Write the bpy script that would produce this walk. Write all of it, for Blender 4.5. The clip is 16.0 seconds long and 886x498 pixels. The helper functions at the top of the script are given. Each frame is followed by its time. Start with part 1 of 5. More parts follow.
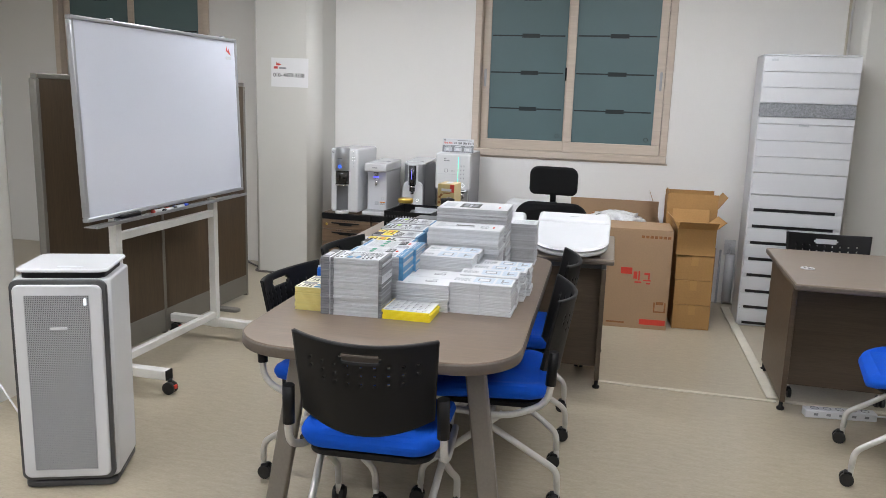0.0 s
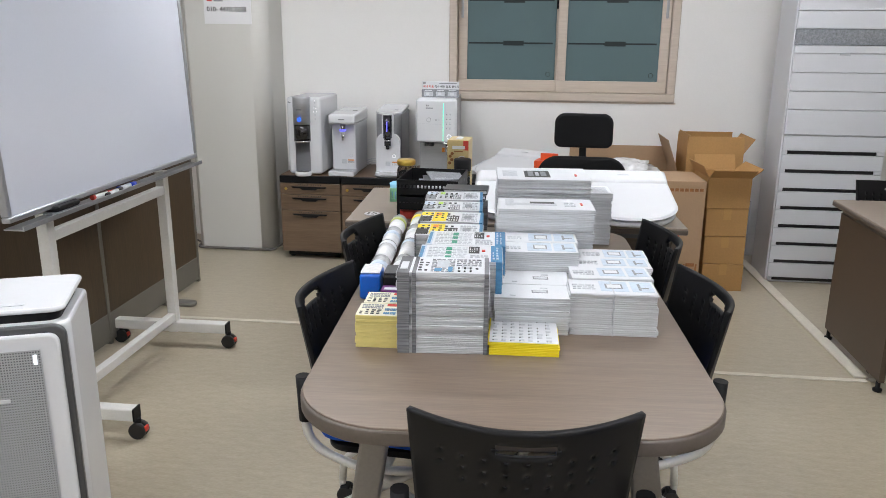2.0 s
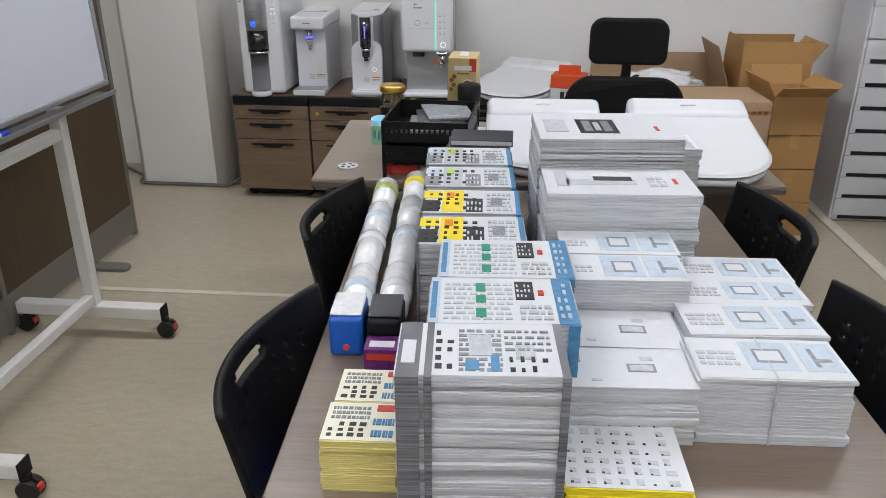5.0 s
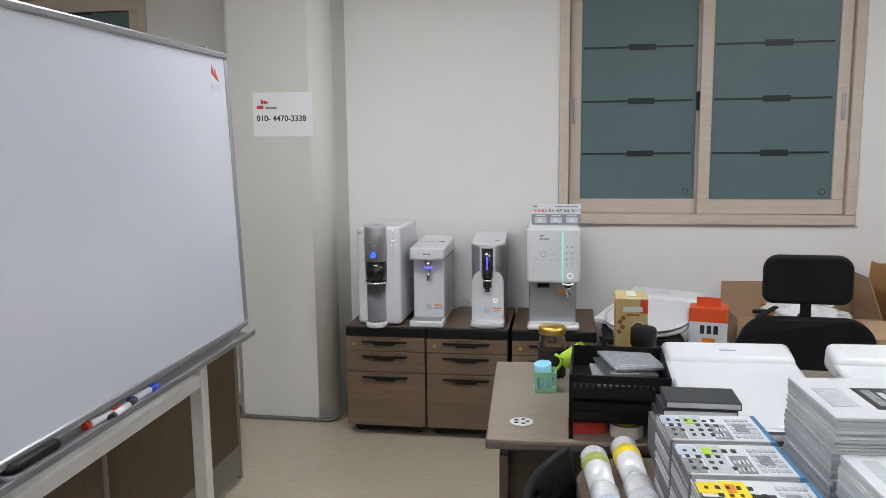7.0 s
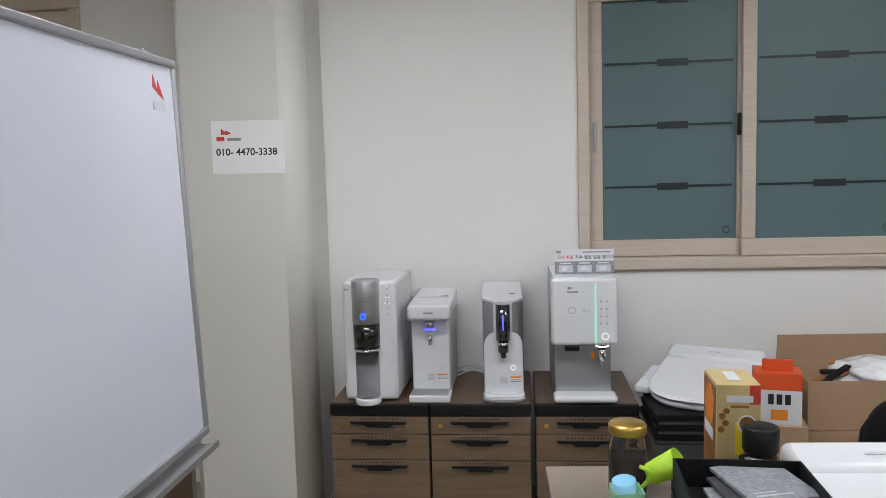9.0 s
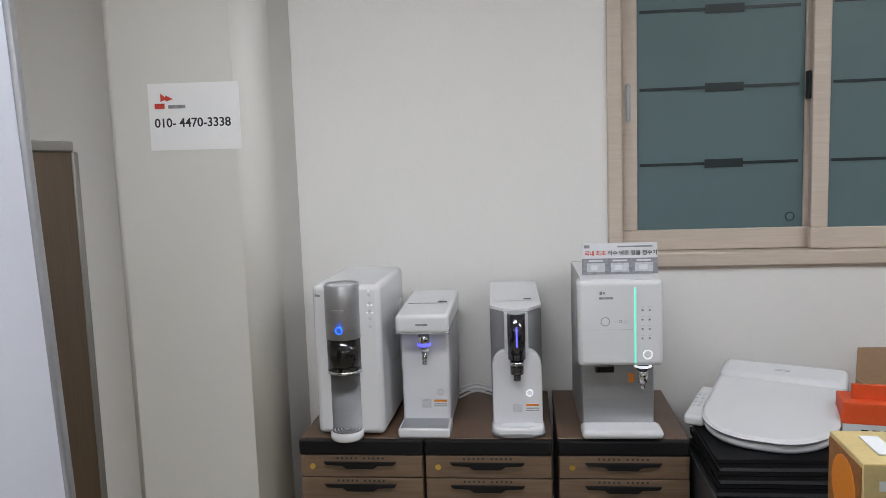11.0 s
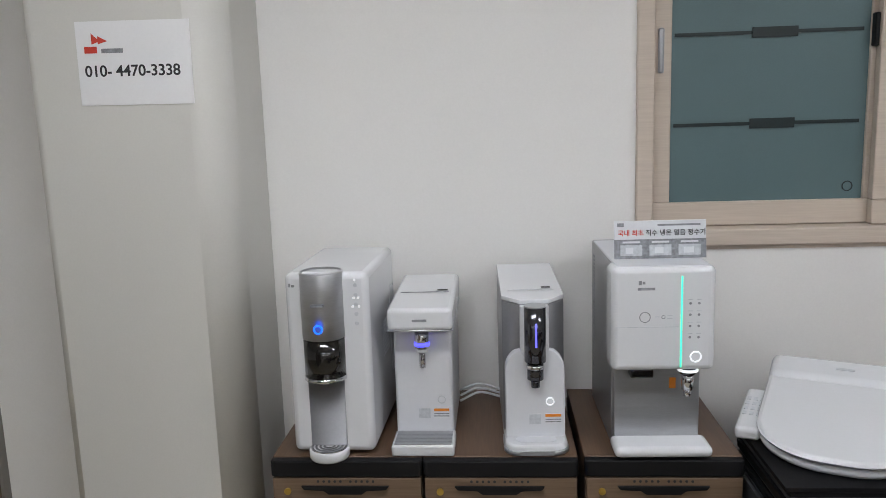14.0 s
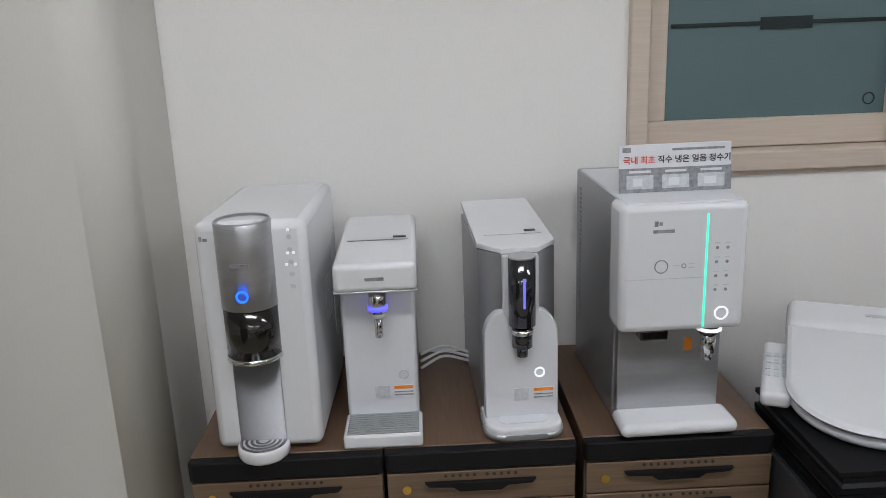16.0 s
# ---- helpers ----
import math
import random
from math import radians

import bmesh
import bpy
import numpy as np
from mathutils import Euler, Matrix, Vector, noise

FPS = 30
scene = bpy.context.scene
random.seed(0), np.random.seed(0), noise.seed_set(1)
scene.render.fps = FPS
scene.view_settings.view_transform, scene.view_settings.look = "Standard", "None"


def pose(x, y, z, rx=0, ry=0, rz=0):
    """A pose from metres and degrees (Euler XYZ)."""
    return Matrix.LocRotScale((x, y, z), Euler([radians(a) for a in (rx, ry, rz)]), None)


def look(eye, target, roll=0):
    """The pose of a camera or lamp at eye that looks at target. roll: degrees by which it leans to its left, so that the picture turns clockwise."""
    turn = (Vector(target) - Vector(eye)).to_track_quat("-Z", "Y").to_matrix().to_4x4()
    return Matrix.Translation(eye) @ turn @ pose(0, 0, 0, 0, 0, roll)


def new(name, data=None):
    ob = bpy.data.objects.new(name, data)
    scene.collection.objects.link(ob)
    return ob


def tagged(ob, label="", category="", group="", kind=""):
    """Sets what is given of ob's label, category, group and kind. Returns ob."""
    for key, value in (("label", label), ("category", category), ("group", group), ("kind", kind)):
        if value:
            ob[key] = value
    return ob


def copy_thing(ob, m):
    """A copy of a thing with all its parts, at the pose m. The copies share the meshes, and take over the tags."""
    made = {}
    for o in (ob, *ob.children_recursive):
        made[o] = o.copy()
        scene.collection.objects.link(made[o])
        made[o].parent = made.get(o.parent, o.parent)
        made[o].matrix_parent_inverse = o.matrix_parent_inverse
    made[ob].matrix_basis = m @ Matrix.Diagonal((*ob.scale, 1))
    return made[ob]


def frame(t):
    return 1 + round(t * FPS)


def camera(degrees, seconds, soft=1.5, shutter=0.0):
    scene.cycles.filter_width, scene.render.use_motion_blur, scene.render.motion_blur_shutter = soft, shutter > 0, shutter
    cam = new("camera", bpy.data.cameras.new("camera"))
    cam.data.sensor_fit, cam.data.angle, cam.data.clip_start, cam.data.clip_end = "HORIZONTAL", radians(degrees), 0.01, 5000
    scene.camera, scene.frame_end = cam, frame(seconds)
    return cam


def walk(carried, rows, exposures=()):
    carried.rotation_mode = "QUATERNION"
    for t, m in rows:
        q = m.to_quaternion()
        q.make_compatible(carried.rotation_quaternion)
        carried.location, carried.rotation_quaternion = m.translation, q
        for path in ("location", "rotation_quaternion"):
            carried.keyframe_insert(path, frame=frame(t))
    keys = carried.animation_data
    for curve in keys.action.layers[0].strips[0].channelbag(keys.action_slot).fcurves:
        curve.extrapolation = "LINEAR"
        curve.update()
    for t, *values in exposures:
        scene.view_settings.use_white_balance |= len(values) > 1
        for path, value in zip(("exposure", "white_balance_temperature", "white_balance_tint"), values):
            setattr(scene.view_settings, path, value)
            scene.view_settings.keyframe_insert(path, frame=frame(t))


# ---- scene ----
cam = camera(59.1, 16.0, soft=0.8)
PATH = [
    (0, (-0.046, 1.696, 1.51), (-0.539, 3.596, 1.127), 1.8),
    (0.5, (-0.332, 1.774, 1.523), (-0.746, 3.689, 1.12), 1.3),
    (1, (-0.51, 1.967, 1.495), (-0.875, 3.885, 1.064), -0.0),
    (1.5, (-0.648, 2.196, 1.507), (-0.958, 4.109, 1.013), 0.4),
    (2, (-0.805, 2.427, 1.499), (-1.044, 4.339, 0.966), 0.4),
    (2.5, (-0.909, 2.671, 1.49), (-1.07, 4.581, 0.92), 0.7),
    (3, (-0.946, 2.94, 1.489), (-1.113, 4.841, 0.889), 0.6),
    (3.2, (-0.96, 3.016, 1.488), (-1.127, 4.912, 0.872), 0.7),
    (5.5, (-1.02, 3.408, 1.467), (-1.221, 5.227, 0.66), -0.6),
    (6, (-1.186, 3.441, 1.453), (-1.453, 5.318, 0.816), -0.7),
    (6.5, (-1.328, 3.494, 1.529), (-1.668, 5.428, 1.149), -1.2),
    (7, (-1.432, 3.613, 1.524), (-1.736, 5.57, 1.245), -0.6),
    (7.5, (-1.481, 3.799, 1.534), (-1.771, 5.765, 1.305), -0.8),
    (8, (-1.53, 3.961, 1.534), (-1.836, 5.926, 1.322), -1.3),
    (8.5, (-1.636, 4.141, 1.535), (-1.891, 6.115, 1.335), -1.3),
    (9, (-1.714, 4.29, 1.527), (-1.921, 6.27, 1.332), -1.6),
    (9.5, (-1.729, 4.503, 1.525), (-1.926, 6.483, 1.328), -1.6),
    (10, (-1.731, 4.66, 1.524), (-1.951, 6.637, 1.313), -1.9),
    (10.2, (-1.732, 4.709, 1.492), (-1.973, 6.684, 1.291), -1.9),
    (12.3, (-1.864, 5.346, 1.491), (-2.015, 7.314, 1.171), -2.0),
    (12.5, (-1.872, 5.362, 1.487), (-2.027, 7.33, 1.162), -1.9),
    (13, (-1.882, 5.385, 1.474), (-2.055, 7.35, 1.147), -2.0),
    (13.5, (-1.891, 5.41, 1.483), (-2.053, 7.376, 1.158), -1.9),
    (14, (-1.9, 5.439, 1.489), (-2.042, 7.405, 1.153), -1.8),
    (14.5, (-1.947, 5.506, 1.487), (-2.052, 7.47, 1.125), -1.6),
    (15, (-2.019, 5.601, 1.475), (-2.05, 7.558, 1.063), -1.2),
    (15.5, (-2.042, 5.711, 1.452), (-2.025, 7.654, 0.977), -1.3),
    (16, (-2.015, 5.908, 1.435), (-1.961, 7.836, 0.906), -2.1),
]
walk(cam, [(t, look(eye, target, roll)) for t, eye, target, roll in PATH],
     [(0, 0.12), (3, 0.03), (5.5, -0.2), (7, -0.13), (10, -0.17), (12.5, -0.18), (14.5, -0.16), (16, -0.25)])

# ---- exposure, world, lamps ----
world = bpy.data.worlds.new("world")
scene.world = world
world.use_nodes = True
world.node_tree.nodes["Background"].inputs[0].default_value = (0.02, 0.025, 0.035, 1)
world.node_tree.nodes["Background"].inputs[1].default_value = 1.0


# ---- materials ----
def mat(name, color, rough=0.5, metal=0.0, var=0.06, scale=6.0, fine=120.0, bump=0.0, spec=0.5, vary=0.0, coat=0.0, stretch=(1, 1, 1), alt=None):
    m = bpy.data.materials.new(name)
    m.use_nodes = True
    nt = m.node_tree
    n, l = nt.nodes, nt.links
    b = n["Principled BSDF"]
    b.inputs["Metallic"].default_value = metal
    b.inputs["Specular IOR Level"].default_value = spec
    b.inputs["Coat Weight"].default_value = coat
    tc = n.new("ShaderNodeTexCoord")
    mp = n.new("ShaderNodeMapping")
    mp.inputs["Scale"].default_value = stretch
    l.new(tc.outputs["Object"], mp.inputs[0])
    big, small = n.new("ShaderNodeTexNoise"), n.new("ShaderNodeTexNoise")
    big.inputs["Scale"].default_value, small.inputs["Scale"].default_value = scale, fine
    big.inputs["Detail"].default_value = 4
    small.inputs["Detail"].default_value = 3
    for t in (big, small):
        l.new(mp.outputs[0], t.inputs["Vector"])
    add = n.new("ShaderNodeMath")
    add.operation = "ADD"
    l.new(big.outputs[0], add.inputs[0])
    l.new(small.outputs[0], add.inputs[1])
    last = add.outputs[0]
    if vary:
        info = n.new("ShaderNodeObjectInfo")
        sc = n.new("ShaderNodeMath")
        sc.operation = "MULTIPLY_ADD"
        sc.inputs[1].default_value = vary
        l.new(info.outputs["Random"], sc.inputs[0])
        l.new(last, sc.inputs[2])
        last = sc.outputs[0]
    ramp = n.new("ShaderNodeMapRange")
    ramp.inputs["From Min"].default_value, ramp.inputs["From Max"].default_value = 0.6, 1.4 + vary
    l.new(last, ramp.inputs[0])
    mix = n.new("ShaderNodeMix")
    mix.data_type = "RGBA"
    lo = alt or tuple(c * (1 - var) for c in color)
    hi = tuple(min(1, c * (1 + var)) for c in color)
    mix.inputs[6].default_value, mix.inputs[7].default_value = (*lo, 1), (*hi, 1)
    l.new(ramp.outputs[0], mix.inputs[0])
    l.new(mix.outputs[2], b.inputs["Base Color"])
    rr = n.new("ShaderNodeMapRange")
    rr.inputs["To Min"].default_value, rr.inputs["To Max"].default_value = max(0.02, rough * 0.85), min(1, rough * 1.15)
    l.new(big.outputs[0], rr.inputs[0])
    l.new(rr.outputs[0], b.inputs["Roughness"])
    if bump:
        bp = n.new("ShaderNodeBump")
        bp.inputs["Strength"].default_value = bump
        bp.inputs["Distance"].default_value = 0.002
        l.new(small.outputs[0], bp.inputs["Height"])
        l.new(bp.outputs[0], b.inputs["Normal"])
    return m


def glow(name, color, strength):
    m = bpy.data.materials.new(name)
    m.use_nodes = True
    b = m.node_tree.nodes["Principled BSDF"]
    b.inputs["Base Color"].default_value = (*color, 1)
    b.inputs["Emission Color"].default_value = (*color, 1)
    b.inputs["Emission Strength"].default_value = strength
    return m


def glass(name, color=(1, 1, 1), rough=0.02):
    m = bpy.data.materials.new(name)
    m.use_nodes = True
    b = m.node_tree.nodes["Principled BSDF"]
    b.inputs["Base Color"].default_value = (*color, 1)
    b.inputs["Transmission Weight"].default_value = 1.0
    b.inputs["Roughness"].default_value = rough
    b.inputs["IOR"].default_value = 1.2
    return m


def wood(name, dark, light, along="x", rough=0.45):
    s = {"x": (1.2, 26, 26), "y": (26, 1.2, 26), "z": (26, 26, 1.2)}[along]
    return mat(name, light, rough, var=0.05, scale=1.6, fine=9, bump=0.04, stretch=s, alt=dark, vary=0.1)


def floor_mat():
    m = mat("vinyl_floor", (0.455, 0.40, 0.305), 0.30, var=0.0, scale=42, fine=170, bump=0.02, spec=0.5, stretch=(0.35, 1.0, 1.0), alt=(0.345, 0.298, 0.214))
    return m


WALL = mat("wall_paint", (0.80, 0.79, 0.77), 0.6, var=0.025, scale=1.2, fine=160, bump=0.06)
# close to the wall's tone; light falloff on the pillars is darkened into this colour
WALL_P = mat("pillar_paint_dimmed", (0.63, 0.62, 0.585), 0.6, var=0.03, scale=1.5, fine=160, bump=0.06)
CEIL = mat("ceiling_paint", (0.8, 0.8, 0.78), 0.8, scale=2)
FLOOR = floor_mat()
SEAM = mat("seam_strip", (0.60, 0.56, 0.47), 0.45, var=0.1, scale=12)
BASEB = mat("cable_rubber", (0.13, 0.12, 0.11), 0.6, var=0.2)
FRAME = wood("window_vinyl", (0.52, 0.44, 0.37), (0.60, 0.52, 0.44), "x", 0.5)
FILM = mat("teal_frosted_film", (0.105, 0.165, 0.175), 0.42, var=0.10, scale=2.5, fine=300, spec=0.4)
STRIPE = mat("stripe_tape", (0.008, 0.018, 0.02), 0.35, var=0.2)
TABLE = wood("table_laminate", (0.135, 0.098, 0.073), (0.208, 0.157, 0.119), "x", 0.36)
DESK = wood("desk_laminate", (0.205, 0.165, 0.13), (0.27, 0.22, 0.175), "x", 0.4)
DESKV = wood("desk_panel", (0.062, 0.043, 0.030), (0.10, 0.072, 0.05), "x", 0.45)
EDGE = mat("edge_band", (0.105, 0.085, 0.07), 0.45, var=0.12, scale=20)
CABT = wood("cabinet_top_laminate", (0.088, 0.050, 0.029), (0.145, 0.086, 0.052), "y", 0.4)
CABF = wood("cabinet_front_laminate", (0.115, 0.073, 0.045), (0.185, 0.125, 0.080), "x", 0.45)
PARTN = wood("partition_laminate", (0.055, 0.035, 0.019), (0.098, 0.066, 0.038), "z", 0.5)
PARTF = mat("partition_rail", (0.23, 0.22, 0.2), 0.4, metal=0.5)
BLACK = mat("black_plastic", (0.006, 0.006, 0.007), 0.5, var=0.25, scale=15, fine=500, bump=0.05, spec=0.25)
BLACKM = mat("black_mesh", (0.012, 0.012, 0.013), 0.85, var=0.3, fine=700, bump=0.3, spec=0.15)
RUBBER = mat("castor_rubber", (0.012, 0.012, 0.012), 0.55, var=0.2)
BLUE = mat("blue_seat_fabric", (0.004, 0.085, 0.56), 0.75, var=0.14, scale=14, fine=800, bump=0.4, spec=0.2)
SILVER = mat("silver_tube", (0.62, 0.61, 0.59), 0.38, metal=0.35, var=0.06, scale=18)
LEGGREY = mat("grey_leg_paint", (0.22, 0.20, 0.18), 0.42, metal=0.3, var=0.08)
WHITE = mat("white_gloss_plastic", (0.68, 0.69, 0.71), 0.25, var=0.015, scale=4, spec=0.5)
WHITEM = mat("white_satin_plastic", (0.64, 0.65, 0.68), 0.4, var=0.02, scale=6)
WHITEP = mat("white_frame_paint", (0.70, 0.69, 0.66), 0.45, var=0.06, scale=9)
BOARD = mat("whiteboard_enamel", (0.68, 0.705, 0.79), 0.2, var=0.015, scale=2, coat=0.3)
ALU = mat("aluminium_trim", (0.42, 0.43, 0.45), 0.35, metal=0.6, var=0.06)
DARKTRIM = mat("dark_grey_trim", (0.085, 0.088, 0.095), 0.3, metal=0.4, var=0.1)
MESHW = mat("purifier_mesh", (0.40, 0.41, 0.43), 0.5, var=0.05, fine=600)
MESHH = mat("purifier_mesh_hole", (0.10, 0.10, 0.11), 0.7)
BRUSHED = mat("brushed_metal", (0.46, 0.47, 0.49), 0.38, metal=0.75, var=0.1, scale=5, fine=60, stretch=(1, 1, 14))
METALG = mat("silver_side", (0.34, 0.345, 0.36), 0.36, metal=0.6, var=0.05)
CHROME = mat("chrome", (0.66, 0.66, 0.68), 0.08, metal=1.0, var=0.02)
DARKCH = mat("dark_chrome", (0.10, 0.10, 0.11), 0.12, metal=0.9, var=0.05)
SMOKE = mat("smoked_window", (0.012, 0.011, 0.010), 0.08, var=0.5, scale=40, spec=0.6)
INKB = mat("print_black", (0.02, 0.02, 0.022), 0.5, var=0.2)
INKG = mat("print_grey", (0.24, 0.25, 0.27), 0.5, var=0.35, scale=60)
INKLG = mat("print_light_grey", (0.50, 0.52, 0.55), 0.5, var=0.15, scale=60)
INKR = mat("print_red", (0.62, 0.05, 0.03), 0.5, var=0.1)
INKO = mat("print_orange", (0.75, 0.24, 0.02), 0.5, var=0.1)
INKBL = mat("print_blue", (0.07, 0.23, 0.42), 0.5, var=0.25, scale=50)
INKLB = mat("print_pale_blue", (0.50, 0.58, 0.67), 0.5, var=0.12, scale=30)
INKGR = mat("print_green", (0.02, 0.27, 0.16), 0.5, var=0.15)
INKY = mat("print_yellow", (0.85, 0.66, 0.02), 0.5, var=0.08)
PAPER = mat("white_paper", (0.66, 0.675, 0.70), 0.6, var=0.05, scale=40, fine=300)
PAGES = mat("page_edges", (0.56, 0.575, 0.60), 0.8, var=0.28, scale=3, fine=30, stretch=(0.6, 0.6, 40), vary=0.5)
PAGESG = mat("printed_page_edges", (0.44, 0.45, 0.47), 0.75, var=0.4, scale=4, fine=40, stretch=(3, 3, 40), vary=0.6)
PAGESY = mat("cream_page_edges", (0.70, 0.60, 0.22), 0.75, var=0.16, scale=3, fine=30, stretch=(0.6, 0.6, 40), vary=0.5)
PAGESD = mat("dark_spine_edges", (0.21, 0.215, 0.23), 0.6, var=0.5, scale=5, fine=14, stretch=(0.5, 0.5, 26), alt=(0.012, 0.013, 0.015))
YELLOW = mat("yellow_sheets", (0.86, 0.70, 0.02), 0.6, var=0.08, scale=3, fine=20, stretch=(1, 1, 40))
CARD = mat("cardboard", (0.40, 0.265, 0.16), 0.8, var=0.07, scale=3, fine=90, bump=0.1)
CARDO = mat("ochre_cardboard", (0.42, 0.235, 0.085), 0.75, var=0.10, scale=4, fine=90, bump=0.1)
CARDI = mat("cardboard_inside", (0.30, 0.20, 0.12), 0.85, var=0.08, scale=5)
TAPE = mat("packing_tape", (0.50, 0.30, 0.12), 0.25, var=0.06)
CLEAR = glass("clear_glass")
WRAP = mat("plastic_wrap", (0.76, 0.77, 0.78), 0.2, var=0.12, scale=25, fine=60, bump=0.6, coat=0.6)
GOLD = mat("gold_lid", (0.62, 0.42, 0.10), 0.3, metal=0.9, var=0.1)
COFFEE = mat("coffee_grounds", (0.022, 0.011, 0.007), 0.8, var=0.4, fine=200, bump=0.4)
LIME = mat("lime_plastic", (0.42, 0.68, 0.03), 0.4)
MINT = mat("mint_plastic", (0.32, 0.66, 0.42), 0.4)
SKY = mat("pale_blue_plastic", (0.28, 0.60, 0.78), 0.4)
CREAM = mat("cream_print", (0.55, 0.43, 0.20), 0.35, var=0.1, scale=20)
BROWNP = mat("brown_print", (0.28, 0.11, 0.03), 0.4, var=0.4, scale=25)
ORANGE = mat("orange_carton", (0.68, 0.085, 0.02), 0.5)
BLUEP = mat("blue_cap_plastic", (0.005, 0.10, 0.48), 0.35)
PURPLE = mat("purple_print", (0.14, 0.02, 0.17), 0.4, var=0.4, scale=60)
LED_B = glow("blue_led", (0.01, 0.12, 1.0), 2.4)
LED_V = glow("violet_led", (0.10, 0.10, 1.0), 1.6)
LED_G = glow("green_led", (0.05, 0.75, 0.45), 1.4)
LED_W = glow("white_led", (0.9, 0.95, 1.0), 0.9)
LAMP = glow("lamp_diffuser", (0.925, 0.945, 1.0), 27.0)


# ---- mesh helpers ----
def part(name, bm, material, parent=None, label=""):
    me = bpy.data.meshes.new(name)
    bm.to_mesh(me)
    bm.free()
    me.materials.append(material)
    ob = new(name, me)
    ob.parent = parent
    if label:
        ob["label"] = label
    return ob


def thing(name, m, label, category, group="", kind=""):
    ob = new(name)
    ob.empty_display_size = 0.05
    ob.matrix_basis = m
    return tagged(ob, label, category, group, kind)


def structure(name, bm, material, label, category):
    return tagged(part(name, bm, material), label, category, kind="structure")


def box(x0, x1, y0, y1, z0, z1, r=0.0, seg=2, bm=None):
    own = bm is None
    b = bmesh.new()
    bmesh.ops.create_cube(b, size=1)
    for v in b.verts:
        v.co = Vector(((x0 + x1) / 2 + v.co.x * (x1 - x0), (y0 + y1) / 2 + v.co.y * (y1 - y0), (z0 + z1) / 2 + v.co.z * (z1 - z0)))
    if r:
        bmesh.ops.bevel(b, geom=list(b.edges), offset=r, segments=seg, profile=0.5, affect="EDGES")
        b.normal_update()
        for f in b.faces:
            f.smooth = max(abs(c) for c in f.normal) < 0.999
    if own:
        return b
    join(bm, b)
    return bm


def join(bm, other):
    """Adds the faces of other to bm and frees other."""
    made = {v: bm.verts.new(v.co) for v in other.verts}
    for f in other.faces:
        g = bm.faces.new([made[v] for v in f.verts])
        g.smooth = f.smooth
    other.free()
    return bm


def moved(bm, m):
    bmesh.ops.transform(bm, matrix=m, verts=bm.verts)
    return bm


def cyl(p0, p1, r, seg=16, r1=None, bm=None, smooth=True):
    p0, p1 = Vector(p0), Vector(p1)
    r1 = r if r1 is None else r1
    b = bm or bmesh.new()
    d = (p1 - p0).normalized()
    u = d.orthogonal().normalized()
    w = d.cross(u)
    rings = []
    for p, q in ((p0, r), (p1, r1)):
        rings.append([b.verts.new(p + q * (math.cos(a) * u + math.sin(a) * w)) for a in (2 * math.pi * i / seg for i in range(seg))])
    for i in range(seg):
        f = b.faces.new((rings[0][i], rings[0][(i + 1) % seg], rings[1][(i + 1) % seg], rings[1][i]))
        f.smooth = smooth
    b.faces.new(rings[0][::-1])
    b.faces.new(rings[1])
    return b


def tube(points, r, seg=10, bm=None):
    """A round tube along points, with rounded bends."""
    pts = [Vector(p) for p in points]
    path = [pts[0]]
    for a, c, e in zip(pts, pts[1:], pts[2:]):
        k = min(0.06, (a - c).length * 0.4, (e - c).length * 0.4)
        s, t = c + (a - c).normalized() * k, c + (e - c).normalized() * k
        for i in range(5):
            q = i / 4
            path.append(s.lerp(c, q).lerp(c.lerp(t, q), q))
    path.append(pts[-1])
    b = bm or bmesh.new()
    u = (path[1] - path[0]).orthogonal().normalized()
    rings = []
    for i, p in enumerate(path):
        d = (path[min(i + 1, len(path) - 1)] - path[max(i - 1, 0)]).normalized()
        u = (u - d * u.dot(d)).normalized()
        w = d.cross(u)
        rings.append([b.verts.new(p + r * (math.cos(2 * math.pi * k / seg) * u + math.sin(2 * math.pi * k / seg) * w)) for k in range(seg)])
    for a, c in zip(rings, rings[1:]):
        for k in range(seg):
            f = b.faces.new((a[k], a[(k + 1) % seg], c[(k + 1) % seg], c[k]))
            f.smooth = True
    b.faces.new(rings[0][::-1])
    b.faces.new(rings[-1])
    return b


def rounded(x0, x1, y0, y1, radii, seg=8):
    """The outline of a rectangle with rounded corners; radii for x0y0, x1y0, x1y1, x0y1."""
    if not isinstance(radii, tuple):
        radii = (radii,) * 4
    out = []
    for (cx, cy, sx, sy, a0), r in zip(((x0, y0, 1, 1, 180), (x1, y0, -1, 1, 270), (x1, y1, -1, -1, 0), (x0, y1, 1, -1, 90)), radii):
        r = max(r, 1e-4)
        for i in range(seg + 1):
            a = radians(a0 + 90 * i / seg)
            out.append((cx + sx * r + r * math.cos(a), cy + sy * r + r * math.sin(a)))
    return out


